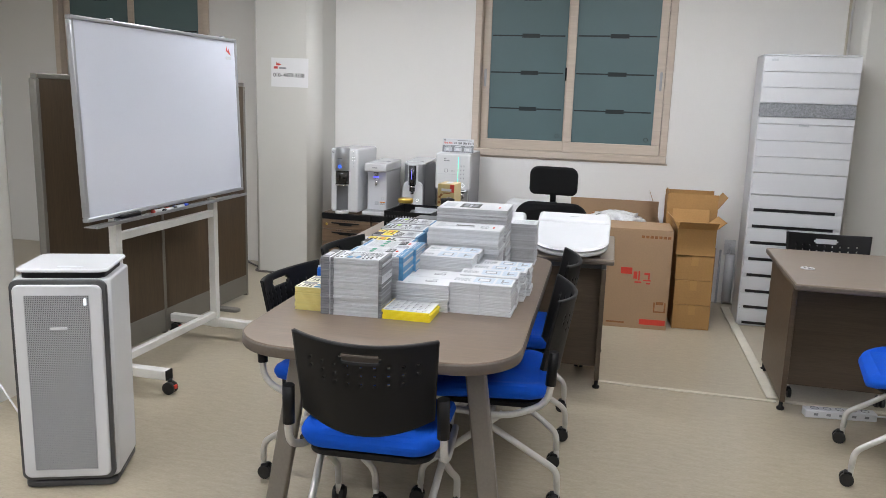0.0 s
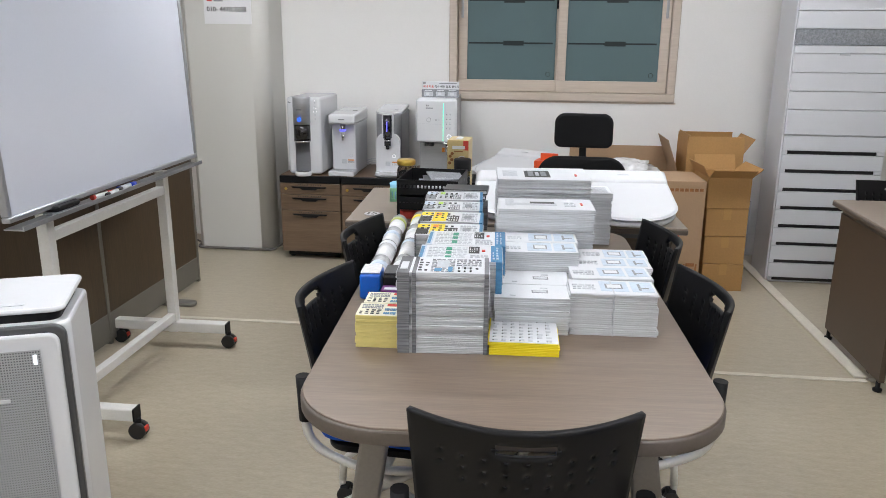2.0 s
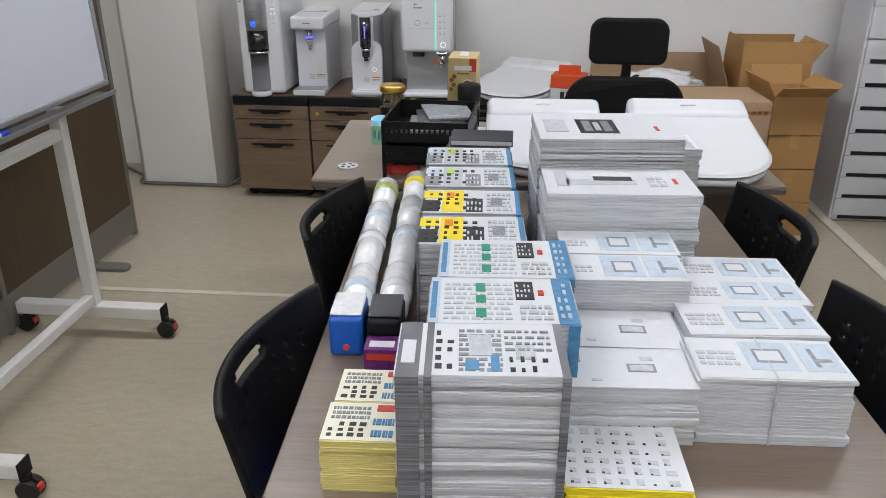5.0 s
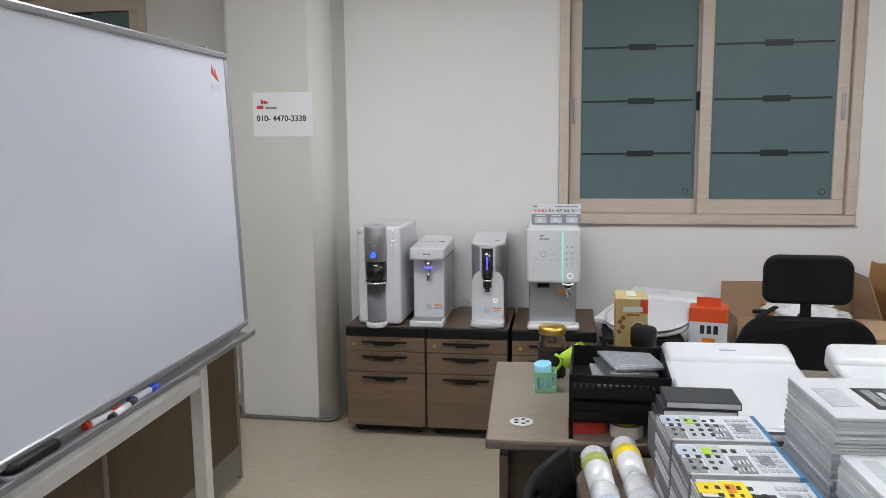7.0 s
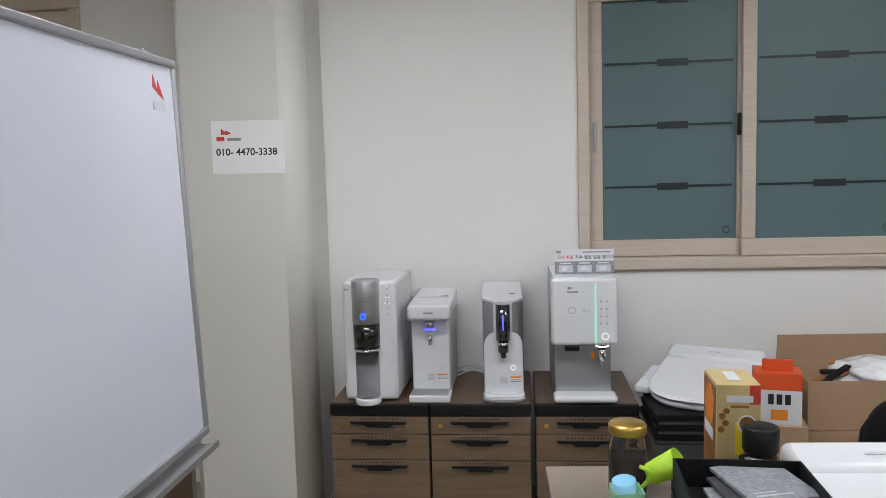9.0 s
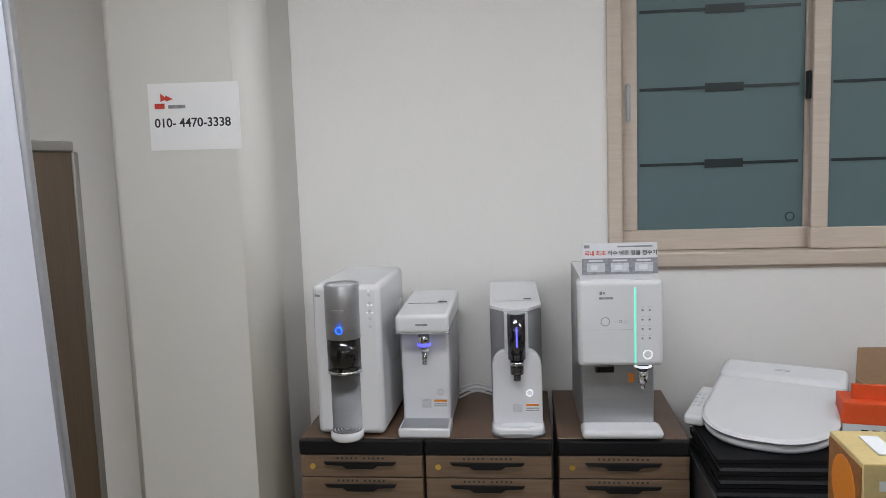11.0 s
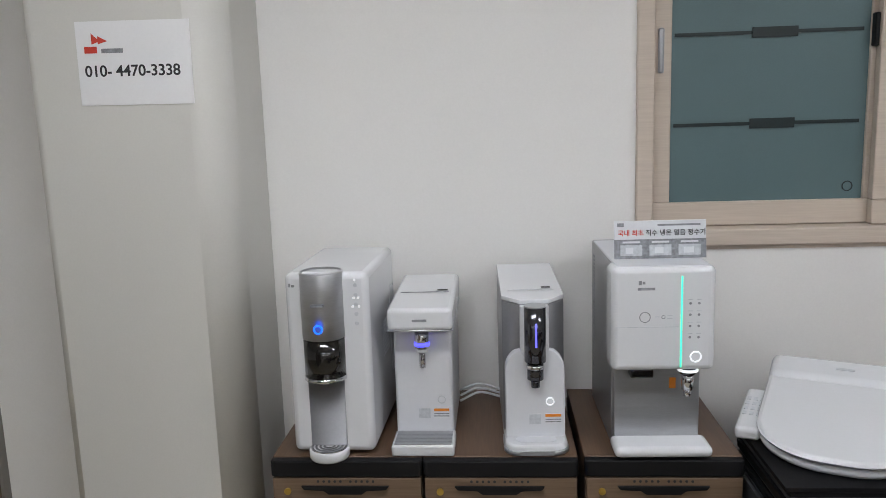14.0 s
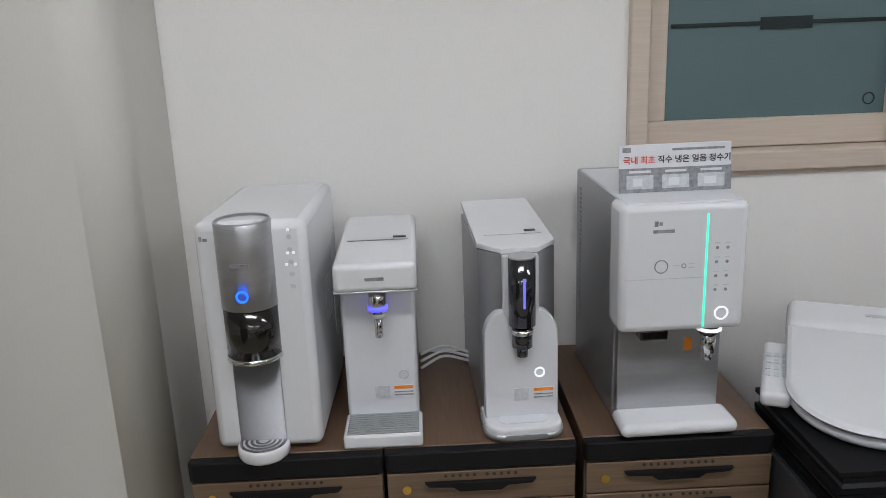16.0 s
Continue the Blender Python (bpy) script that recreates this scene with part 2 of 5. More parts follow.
def prism(outline, z0, z1, soft=0.0, bm=None):
    """An upright slab with that outline; soft rounds its rim."""
    b = bm or bmesh.new()
    n = len(outline)
    cx, cy = sum(p[0] for p in outline) / n, sum(p[1] for p in outline) / n
    w = max(abs(p[0] - cx) for p in outline)
    h = max(abs(p[1] - cy) for p in outline)
    levels = [(z0, 0), (z1, 0)]
    if soft:
        levels = [(z0, soft), (z0 + soft * 0.3, soft * 0.3), (z0 + soft, 0), (z1 - soft, 0), (z1 - soft * 0.3, soft * 0.3), (z1, soft)]
    rings = [[b.verts.new((cx + (x - cx) * (1 - i / w), cy + (y - cy) * (1 - i / h), z)) for x, y in outline] for z, i in levels]
    for a, c in zip(rings, rings[1:]):
        for k in range(n):
            f = b.faces.new((a[k], a[(k + 1) % n], c[(k + 1) % n], c[k]))
            f.smooth = math.dist(outline[k], outline[(k + 1) % n]) < 0.3 * max(w, h)
    b.faces.new(rings[0][::-1])
    b.faces.new(rings[-1])
    return b


def lathe(profile, seg=24, at=(0, 0), bm=None):
    """A turned shape from (radius, z) pairs."""
    b = bm or bmesh.new()
    rings = [[b.verts.new((at[0] + r * math.cos(2 * math.pi * k / seg), at[1] + r * math.sin(2 * math.pi * k / seg), z)) for k in range(seg)] for r, z in profile]
    for a, c in zip(rings, rings[1:]):
        for k in range(seg):
            f = b.faces.new((a[k], a[(k + 1) % seg], c[(k + 1) % seg], c[k]))
            f.smooth = True
    b.faces.new(rings[0][::-1])
    b.faces.new(rings[-1])
    return b


def ring(center, r, w, depth, axis="y", seg=28):
    """A flat ring, facing along the axis."""
    b = bmesh.new()
    rows = []
    for rr, d in ((r - w, 0), (r - w, depth), (r, depth), (r, 0)):
        row = []
        for k in range(seg):
            a = 2 * math.pi * k / seg
            c, s = rr * math.cos(a), rr * math.sin(a)
            row.append(b.verts.new(Vector(center) + (Vector((c, -d, s)) if axis == "y" else Vector((c, s, d)))))
        rows.append(row)
    for i in range(4):
        a, c = rows[i], rows[(i + 1) % 4]
        for k in range(seg):
            b.faces.new((a[k], a[(k + 1) % seg], c[(k + 1) % seg], c[k]))
    bmesh.ops.recalc_face_normals(b, faces=b.faces)
    return b


def words(name, text, size, m, material, parent=None, extrude=0.0004, align="CENTER"):
    cu = bpy.data.curves.new(name, "FONT")
    cu.offset = size * 0.018
    cu.body, cu.size, cu.extrude, cu.align_x, cu.align_y = text, size, extrude, align, "CENTER"
    tmp = bpy.data.objects.new(name, cu)
    scene.collection.objects.link(tmp)
    me = bpy.data.meshes.new_from_object(tmp.evaluated_get(bpy.context.evaluated_depsgraph_get()))
    bpy.data.objects.remove(tmp)
    me.materials.clear()
    me.materials.append(material)
    ob = new(name, me)
    ob.parent = parent
    ob.matrix_basis = m
    return ob


def bars(rects, z0, z1):
    """Thin flat bars on a horizontal face: (x0, x1, y0, y1) each."""
    b = bmesh.new()
    for x0, x1, y0, y1 in rects:
        box(x0, x1, y0, y1, z0, z1, bm=b)
    return b


def upright_bars(rects, y0, y1):
    """Thin flat bars on a face turned to -y: (x0, x1, z0, z1) each."""
    b = bmesh.new()
    for x0, x1, z0, z1 in rects:
        box(x0, x1, y0, y1, z0, z1, bm=b)
    return b


# ---- structure ----
XW, XE, YS, YN, H = -6.2, 3.0, -1.6, 7.965, 2.75
WIN = ((-1.462, 0.075), (-5.42, -3.83))
WZ0, WZ1 = 1.052, 2.42
structure("floor", box(XW - 0.2, XE + 0.2, YS - 0.2, YN + 0.2, -0.1, 0), FLOOR, "mottled beige sheet vinyl floor", "floor")
structure("ceiling", box(XW - 0.2, XE + 0.2, YS - 0.2, YN + 0.2, H, H + 0.1), CEIL, "plain white painted ceiling", "ceiling")
structure("wall_south", box(XW - 0.2, XE + 0.2, YS - 0.2, YS, 0, H), WALL, "plain off-white painted wall", "wall")
structure("wall_west", box(XW - 0.2, XW, YS, YN, 0, H), WALL, "plain off-white painted wall", "wall")
structure("wall_east", box(XE, XE + 0.2, YS, YN, 0, H), WALL, "plain off-white painted wall", "wall")
wn = bmesh.new()
edges = [XW - 0.2, WIN[1][0], WIN[1][1], WIN[0][0], WIN[0][1], XE + 0.2]
for i in range(5):
    if i % 2:
        box(edges[i], edges[i + 1], YN, YN + 0.2, 0, WZ0, bm=wn)
        box(edges[i], edges[i + 1], YN, YN + 0.2, WZ1, H, bm=wn)
    else:
        box(edges[i], edges[i + 1], YN, YN + 0.2, 0, H, bm=wn)
structure("wall_north", wn, WALL, "off-white painted wall with two window openings", "wall")
structure("pillar_1", prism(rounded(-3.213, -2.652, 7.60, 7.962, (0.03, 0.10, 0.0, 0.0)), 0, H), WALL_P, "cream painted pillar with rounded corners", "pillar")
structure("pillar_2", prism(rounded(1.26, 1.83, 7.60, 7.962, (0.035, 0.03, 0, 0)), 0, H), WALL_P, "cream painted pillar in the corner", "pillar")
structure("pillar_3", prism(rounded(-3.55, -2.97, 4.25, 4.75, 0.02), 0, H), WALL_P, "cream painted pillar beside the partition", "pillar")


def window(n, x0, x1):
    w = tagged(new("window_%d" % n), "sliding window, beige frame, teal frosted panes with dark stripes", "window", kind="structure")
    w.matrix_basis = pose(x0, YN, 0)
    W = x1 - x0
    f = bmesh.new()
    t = 0.055
    box(0, W, -0.02, 0.12, WZ0, WZ0 + t, 0.006, bm=f)
    box(0, W, -0.02, 0.12, WZ1 - t, WZ1, 0.006, bm=f)
    box(0, t, -0.018, 0.12, WZ0 + t, WZ1 - t, 0.006, bm=f)
    box(W - t, W, -0.018, 0.12, WZ0 + t, WZ1 - t, 0.006, bm=f)
    part("window_frame", f, FRAME, w, "beige wood-grain vinyl frame")
    part("window_stop", box(-0.012, W + 0.012, -0.006, 0.0, WZ0 - 0.012, WZ0 - 0.001, bm=None), FRAME, w)
    mid = W / 2
    for k, (a, b, y) in enumerate(((t + 0.002, mid + 0.02, 0.05), (mid - 0.03, W - t - 0.002, 0.01))):
        s = bmesh.new()
        z0, z1, q = WZ0 + t + 0.002, WZ1 - t - 0.002, 0.062
        q2 = 0.078
        box(a, b, y, y + 0.035, z0, z0 + q2, 0.004, bm=s)
        box(a, b, y, y + 0.035, z1 - q2, z1, 0.004, bm=s)
        box(a, a + q, y + 0.001, y + 0.034, z0 + q2, z1 - q2, 0.004, bm=s)
        box(b - q, b, y + 0.001, y + 0.034, z0 + q2, z1 - q2, 0.004, bm=s)
        sash = part("sash", s, FRAME, w)
        part("pane", box(a + q, b - q, y + 0.014, y + 0.022, z0 + q2, z1 - q2), FILM, sash, "teal frosted glass")
        c = (a + b) / 2
        for z in (1.434, 1.716, 2.001, 2.283):
            if z < z1 - q2:
                part("stripe", box(a + q + 0.01, b - q - 0.02, y + 0.0105, y + 0.0135, z - 0.0055, z + 0.0055), STRIPE, sash, "thin dark stripe")
                part("stripe_block", box(c - 0.075 + 0.02, c + 0.085, y + 0.0095, y + 0.0132, z - 0.016, z + 0.016), STRIPE, sash, "dark block on the stripe")
        part("ring_mark", ring((b - q - 0.045, y + 0.0138, z0 + q2 + 0.04), 0.017, 0.0035, 0.002), STRIPE, sash)
        hx = a + q * 0.45 if k == 0 else b - q * 0.45
        part("pull", box(hx - 0.009, hx + 0.009, y - 0.006, y, 1.60, 1.74, 0.006), ALU, sash, "small metal finger pull")
    part("latch", box(mid - 0.045, mid - 0.031, 0.022, 0.05, 1.66, 1.76, 0.004), BLACK, w, "black window latch")
    # added black sheet behind the sashes, in place of the dark outside
    back = part("night_backing", box(0.06, W - 0.06, 0.125, 0.13, WZ0 + t, WZ1 - t), STRIPE, w, "added black sheet standing in for the night outside")
    return w


window(1, *WIN[0])
window(2, *WIN[1])

for nm, a, b in (("trim_1", (-2.75, 6.138), (0.70, 5.945)), ("trim_2", (0.675, 5.90), (0.59, 7.80)), ("trim_3", (0.70, 5.873), (2.2, 5.89))):
    if nm == "trim_1":
        # floor seam strip, in two straight runs
        for p, q, s in (((-2.80, 6.208), (-1.60, 6.222), "trim_1"), ((-0.26, 5.868), (0.69, 5.873), "trim_4")):
            d = Vector((q[0] - p[0], q[1] - p[1], 0))
            structure(s, moved(box(0, d.length, -0.015, 0.015, 0.0, 0.005, 0.002), pose(p[0], p[1], 0, 0, 0, math.degrees(math.atan2(d.y, d.x)))), SEAM, "pale strip over a seam in the vinyl floor", "floor strip")
        continue
    d = Vector((b[0] - a[0], b[1] - a[1], 0))
    wd = 0.03 if nm == "trim_2" else 0.014
    structure(nm, moved(box(0, d.length, -wd, wd, 0.001, 0.012, 0.004), pose(a[0], a[1], 0, 0, 0, math.degrees(math.atan2(d.y, d.x)))), SEAM, "pale floor cable cover strip", "floor strip")

# ceiling lights
proto = None
for lx, ly in ((-2.2, 6.2), (0.2, 6.2), (-2.2, 3.4), (0.2, 3.4), (-2.2, 0.6), (0.2, 0.6), (-4.7, 3.4)):
    if proto is None:
        proto = thing("ceiling_light", pose(lx, ly, H), "flat white LED panel light on the ceiling", "ceiling light", "ceiling lights")
        fr = bmesh.new()
        box(-0.66, 0.66, -0.17, -0.155, -0.05, 0, 0.004, bm=fr)
        box(-0.66, 0.66, 0.155, 0.17, -0.05, 0, 0.004, bm=fr)
        box(-0.66, -0.645, -0.155, 0.155, -0.05, 0, 0.004, bm=fr)
        box(0.645, 0.66, -0.155, 0.155, -0.05, 0, 0.004, bm=fr)
        part("frame", fr, WHITEP, proto)
        part("diffuser", box(-0.645, 0.645, -0.155, 0.155, -0.042, -0.03), LAMP, proto, "lit white diffuser")
    else:
        copy_thing(proto, pose(lx, ly, H))

# ---- chairs ----
def castor(parent, x, y, name="castor", top=0.09):
    c = part(name, cyl((x, y, 0.035), (x, y, top), 0.011, 10), SILVER, parent)
    w = bmesh.new()
    cyl((x - 0.022, y + 0.012, 0.027), (x - 0.005, y + 0.012, 0.027), 0.027, 16, bm=w)
    cyl((x + 0.005, y + 0.012, 0.027), (x + 0.022, y + 0.012, 0.027), 0.027, 16, bm=w)
    part("wheel", w, RUBBER, c, "black twin wheel")
    part("hood", box(x - 0.02, x + 0.02, y - 0.006, y + 0.026, 0.036, 0.06, 0.008), BLACK, c)
    return c


def back_shell(w=0.225, z0=0.505, z1=0.802, nx=54, nz=32):
    b = bmesh.new()
    vs = {}
    for i in range(nx + 1):
        for j in range(nz + 1):
            u, v = i / nx * 2 - 1, j / nz
            lo = z0 + 0.045 * u * u
            hi = z1 + 0.012 * u * u
            side = w * (0.93 + 0.07 * v)
            vs[i, j] = b.verts.new((u * side, -0.185 - 0.068 * (1 - u * u) - 0.05 * (v - 0.2), lo + v * (hi - lo)))
    for i in range(nx):
        for j in range(nz):
            u, v = ((i + 0.5) / nx * 2 - 1) * w, (j + 0.5) / nz
            d = (v - 0.86) * (z1 - z0)
            if abs(d) < 0.0135 and abs(u) < 0.066 - (0.01 if abs(d) > 0.008 else 0):
                continue
            if j in (24, 21, 18) and i % 5 == 2 and 5 < i < nx - 5 and not (j == 18 and (i < 10 or i > nx - 10)):
                continue
            f = b.faces.new((vs[i, j], vs[i + 1, j], vs[i + 1, j + 1], vs[i, j + 1]))
            f.smooth = True
    bmesh.ops.delete(b, geom=[v for v in b.verts if not v.link_faces], context="VERTS")
    bmesh.ops.solidify(b, geom=b.faces[:], thickness=0.012)
    return b


def chair(m):
    c = thing("conference_chair", m, "nesting chair, perforated black plastic back, blue fabric seat, silver castor legs", "chair", "chairs round the tables")
    part("backrest", back_shell(), BLACK, c, "curved black plastic back with a hand slot and small holes")
    seat = prism(rounded(-0.225, 0.225, -0.20, 0.24, (0.07, 0.07, 0.09, 0.09)), 0.415, 0.475, 0.025)
    for v in seat.verts:
        v.co.z += 0.02 * (v.co.x / 0.22) ** 2 - 0.03 * max(0, v.co.y - 0.12) / 0.12
    part("seat", seat, BLUE, c, "padded bright blue fabric seat")
    part("seat_pan", prism(rounded(-0.20, 0.20, -0.18, 0.2, 0.07), 0.40, 0.418), BLACK, c)
    for s in (-1, 1):
        part("side_tube", tube(((s * 0.242, -0.212, 0.63), (s * 0.245, -0.205, 0.44), (s * 0.235, -0.06, 0.375), (s * 0.225, 0.16, 0.385)), 0.0125), SILVER, c)
        part("sleeve", tube(((s * 0.240, -0.213, 0.635), (s * 0.242, -0.207, 0.51)), 0.019, 12), BLACK, c, "black plastic sleeve")
        part("rear_leg", tube(((s * 0.215, 0.10, 0.385), (s * 0.19, -0.16, 0.215), (s * 0.172, -0.25, 0.15), (s * 0.17, -0.255, 0.075)), 0.0125), SILVER, c)
        part("front_leg", tube(((s * 0.205, -0.04, 0.375), (s * 0.215, 0.16, 0.215), (s * 0.225, 0.25, 0.15), (s * 0.225, 0.255, 0.075)), 0.0125), SILVER, c)
        castor(c, s * 0.17, -0.255)
        castor(c, s * 0.225, 0.255)
    part("cross_tube", cyl((-0.22, 0.0, 0.37), (0.22, 0.0, 0.37), 0.011, 10), SILVER, c)
    return c


chair0 = chair(pose(-0.834, 3.995, 0, 0, 0, 5))
for x, y, r in ((-1.17, 4.47, -94), (-1.215, 5.13, -95), (-0.56, 4.575, 97), (-0.595, 5.185, 97), (-0.09, 3.13, -6), (1.13, 5.18, 82), (0.97, 6.24, 181)):
    copy_thing(chair0, pose(x, y, 0, 0, 0, r))

# ---- meeting table ----
TZ = 0.735
tab = thing("meeting_table", pose(-0.890, 4.680, 0, 0, 0, 3.2), "brown wood-grain laminate meeting table with rounded ends and grey legs", "table")
W2, L2 = 0.468, 0.858
part("tabletop", prism(rounded(-W2 + 0.004, W2 - 0.004, -L2 + 0.004, L2 - 0.004, (0.21, 0.21, 0.15, 0.15), 12), TZ - 0.012, TZ, 0.002), TABLE, tab, "brown wood-grain laminate top")
part("edge_band", prism(rounded(-W2, W2, -L2, L2, (0.21, 0.21, 0.15, 0.15), 12), TZ - 0.04, TZ - 0.0035, 0.006), EDGE, tab, "dark rounded edge band")
for sx in (-1, 1):
    for sy in (-1, 1):
        leg = box(-0.035, 0.035, -0.02, 0.02, 0.01, TZ - 0.04, 0.008)
        for v in leg.verts:
            v.co.x += sx * (0.40 - 0.11 * v.co.z / TZ)
            v.co.y += sy * (0.62 - 0.06 * v.co.z / TZ)
        part("leg", leg, LEGGREY, tab, "flat grey painted metal leg")
        part("foot", cyl((sx * 0.40, sy * 0.62, 0), (sx * 0.40, sy * 0.62, 0.012), 0.022, 14), BLACK, tab)
for sy in (-1, 1):
    part("cross_bar", box(-0.29, 0.29, sy * 0.565 - 0.02, sy * 0.565 + 0.02, TZ - 0.075, TZ - 0.042, 0.004), LEGGREY, tab)
part("beam", box(-0.025, 0.025, -0.545, 0.545, TZ - 0.08, TZ - 0.045, 0.004), LEGGREY, tab)


# ---- desks ----
DZ = 0.715


def desk(m, W, D, label, disks, inset=0.25, over=0.09):
    d = thing("office_desk", m, label, "desk", "office desks")
    Z = DZ
    part("desktop", box(0, W, 0, D, Z - 0.025, Z, 0.004), DESK, d, "brown wood-grain laminate top")
    part("edge_band", box(-0.002, W + 0.002, -0.003, D + 0.003, Z - 0.03, Z - 0.006, 0.006), EDGE, d)
    for x in (0.035, W - 0.06):
        part("side_panel", box(x, x + 0.025, over, D - 0.03, 0.05, Z - 0.06, 0.003), DESKV, d)
        part("side_rail", box(x + 0.002, x + 0.023, over + 0.01, D - 0.04, Z - 0.06, Z - 0.03), DARKTRIM, d)
        for y in (over + 0.03, D - 0.06):
            part("foot", lathe(((0.018, 0.0), (0.02, 0.012), (0.010, 0.018), (0.010, 0.052)), 14, (x + 0.0125, y)), BLACK, d, "black levelling foot")
    part("modesty_panel", box(0.06, W - 0.06, inset, inset + 0.018, 0.09, Z - 0.05, 0.002), DESKV, d, "dark wood-grain modesty panel")
    part("beam", box(0.06, W - 0.06, inset - 0.05, inset - 0.004, Z - 0.07, Z - 0.032, 0.003), DARKTRIM, d)
    for x, y in disks:
        part("cable_cover", prism([(x + 0.034 * math.cos(a / 14 * math.pi), y + 0.034 * math.sin(a / 14 * math.pi)) for a in range(28)], Z + 0.0005, Z + 0.004, 0.001), WHITEM, d, "round pale cable cover")
        hb = bmesh.new()
        for k in range(5):
            a = k * 2 * math.pi / 5
            cyl((x + 0.018 * math.cos(a), y + 0.018 * math.sin(a), Z + 0.0035), (x + 0.018 * math.cos(a), y + 0.018 * math.sin(a), Z + 0.0046), 0.0065, 10, bm=hb)
        part("cable_slots", hb, INKB, d)
    return d


desk(pose(-1.634, 5.640, 0, 0, 0, 2.6), 1.455, 0.75, "brown wood-grain office desk crowded with samples and trays", ((0.095, 0.13), (1.355, 0.12)), 0.14, 0.03)
desk(pose(0.650, 5.495, 0, 0, 0, 0.4), 1.6, 0.95, "brown wood-grain office desk with an empty top", ((0.12, 0.40),), 0.42, 0.25)

# power strip on the floor
ps = thing("power_strip", pose(0.80, 5.70, 0, 0, 0, 8), "white multi-socket power strip on the floor by the desk", "power strip")
part("body", box(0, 0.34, 0, 0.06, 0, 0.042, 0.006), WHITEM, ps)
for i in range(5):
    part("socket", ring((0.05 + i * 0.06, 0.03, 0.0415), 0.02, 0.004, 0.002, "z", 16), INKG, ps)
for i in range(5):
    part("switch", box(0.04 + i * 0.06, 0.06 + i * 0.06, -0.002, 0.001, 0.015, 0.027), INKG, ps)
part("cable", tube(((0.335, 0.03, 0.02), (0.5, 0.06, 0.008), (0.7, 0.2, 0.006), (0.9, 0.4, 0.006)), 0.0045, 8), WHITEM, ps)

# ---- whiteboard ----
wb = thing("mobile_whiteboard", pose(-2.563, 5.408, 0, 0, 0, 0.3), "white enamel whiteboard with grey frame on a cream castor stand", "whiteboard")
HB = 0.72
tilt = pose(0.028, 0, 1.352, 0, -2.0, 0)
bd = part("board", moved(box(-0.006, 0.008, -HB + 0.02, HB - 0.02, -0.44, 0.44), tilt), BOARD, wb, "glossy white writing surface")
fr = bmesh.new()
for z in (-0.46, 0.44):
    box(-0.014, 0.016, -HB, HB, z, z + 0.02, 0.005, bm=fr)
for y in (-HB, HB - 0.02):
    box(-0.014, 0.016, y, y + 0.02, -0.44, 0.44, 0.005, bm=fr)
part("board_frame", moved(fr, tilt), ALU, wb, "grey aluminium frame")
part("back_panel", moved(box(-0.012, -0.006, -HB + 0.02, HB - 0.02, -0.44, 0.44), tilt), WHITEP, wb)
for y in (-0.42, 0.60):
    part("hook", box(-0.012, 0.012, y - 0.012, y + 0.012, 1.805, 1.823, 0.003), ALU, wb, "small metal clip")
tr = bmesh.new()
box(0.012, 0.085, -HB + 0.03, HB - 0.01, 0.862, 0.867, bm=tr)
box(0.080, 0.086, -HB + 0.03, HB - 0.01, 0.867, 0.878, bm=tr)
part("pen_tray", tr, ALU, wb, "grey pen tray")
for y in (-0.456, 0.444):
    part("post", box(-0.022, 0.022, y - 0.022, y + 0.022, 0.07, 0.87, 0.004), WHITEP, wb)
    part("foot_bar", box(-0.32, 0.27, y - 0.026, y + 0.026, 0.075, 0.125, 0.006), WHITEP, wb)
    for x in (-0.30, 0.255):
        cp = part("castor", cyl((x + 0.02, y, 0.04), (x + 0.02, y, 0.08), 0.012, 10), BLACK, wb, "black castor with red brake")
        wv = bmesh.new()
        cyl((x + 0.02, y - 0.022, 0.032), (x + 0.02, y - 0.004, 0.032), 0.032, 16, bm=wv)
        cyl((x + 0.02, y + 0.004, 0.032), (x + 0.02, y + 0.022, 0.032), 0.032, 16, bm=wv)
        part("wheel", wv, RUBBER, cp)
        part("brake", box(x + 0.045, x + 0.056, y - 0.012, y + 0.012, 0.03, 0.05, 0.003), INKR, cp)
    part("end_cap", box(0.268, 0.275, y - 0.027, y + 0.027, 0.074, 0.126, 0.002), BLACK, wb)
part("upper_rail", box(-0.018, 0.018, -0.436, 0.424, 0.76, 0.80, 0.004), WHITEP, wb)
part("lower_rail", box(-0.018, 0.018, -0.436, 0.424, 0.13, 0.17, 0.004), WHITEP, wb)
# red brand mark as plain shapes
lg = bmesh.new()
for k, (a, c, q) in enumerate(((0.0, 0.0, 0.026), (0.022, -0.012, 0.03))):
    v = [lg.verts.new((0.0, a, c)), lg.verts.new((0.0, a + q, c - 0.012)), lg.verts.new((0.0, a + 0.004, c + 0.03))]
    v2 = [lg.verts.new(p.co + Vector((0.0008, 0, 0))) for p in v]
    lg.faces.new(v[::-1]), lg.faces.new(v2)
    for i in range(3):
        lg.faces.new((v[i], v[(i + 1) % 3], v2[(i + 1) % 3], v2[i]))
part("mark", moved(lg, tilt @ pose(0.0085, HB - 0.12, 0.385)), INKR, wb, "small red printed mark")
part("mark_text", moved(box(0, 0.0008, 0, 0.062, 0, 0.018), tilt @ pose(0.0085, HB - 0.125, 0.335)), INKLG, wb)


def marker(x, y, rz, color, nm):
    t = thing("marker", pose(x, y, 0.8765, 0, 0, rz), nm + " whiteboard marker lying in the pen tray", "marker", "markers in the pen tray")
    part("barrel", cyl((-0.045, 0, 0), (0.03, 0, 0), 0.0095, 12), WHITE, t)
    part("cap", cyl((0.03, 0, 0), (0.07, 0, 0), 0.0102, 12, 0.009), color, t)
    part("end_plug", cyl((-0.06, 0, 0), (-0.045, 0, 0), 0.0098, 12), color, t)


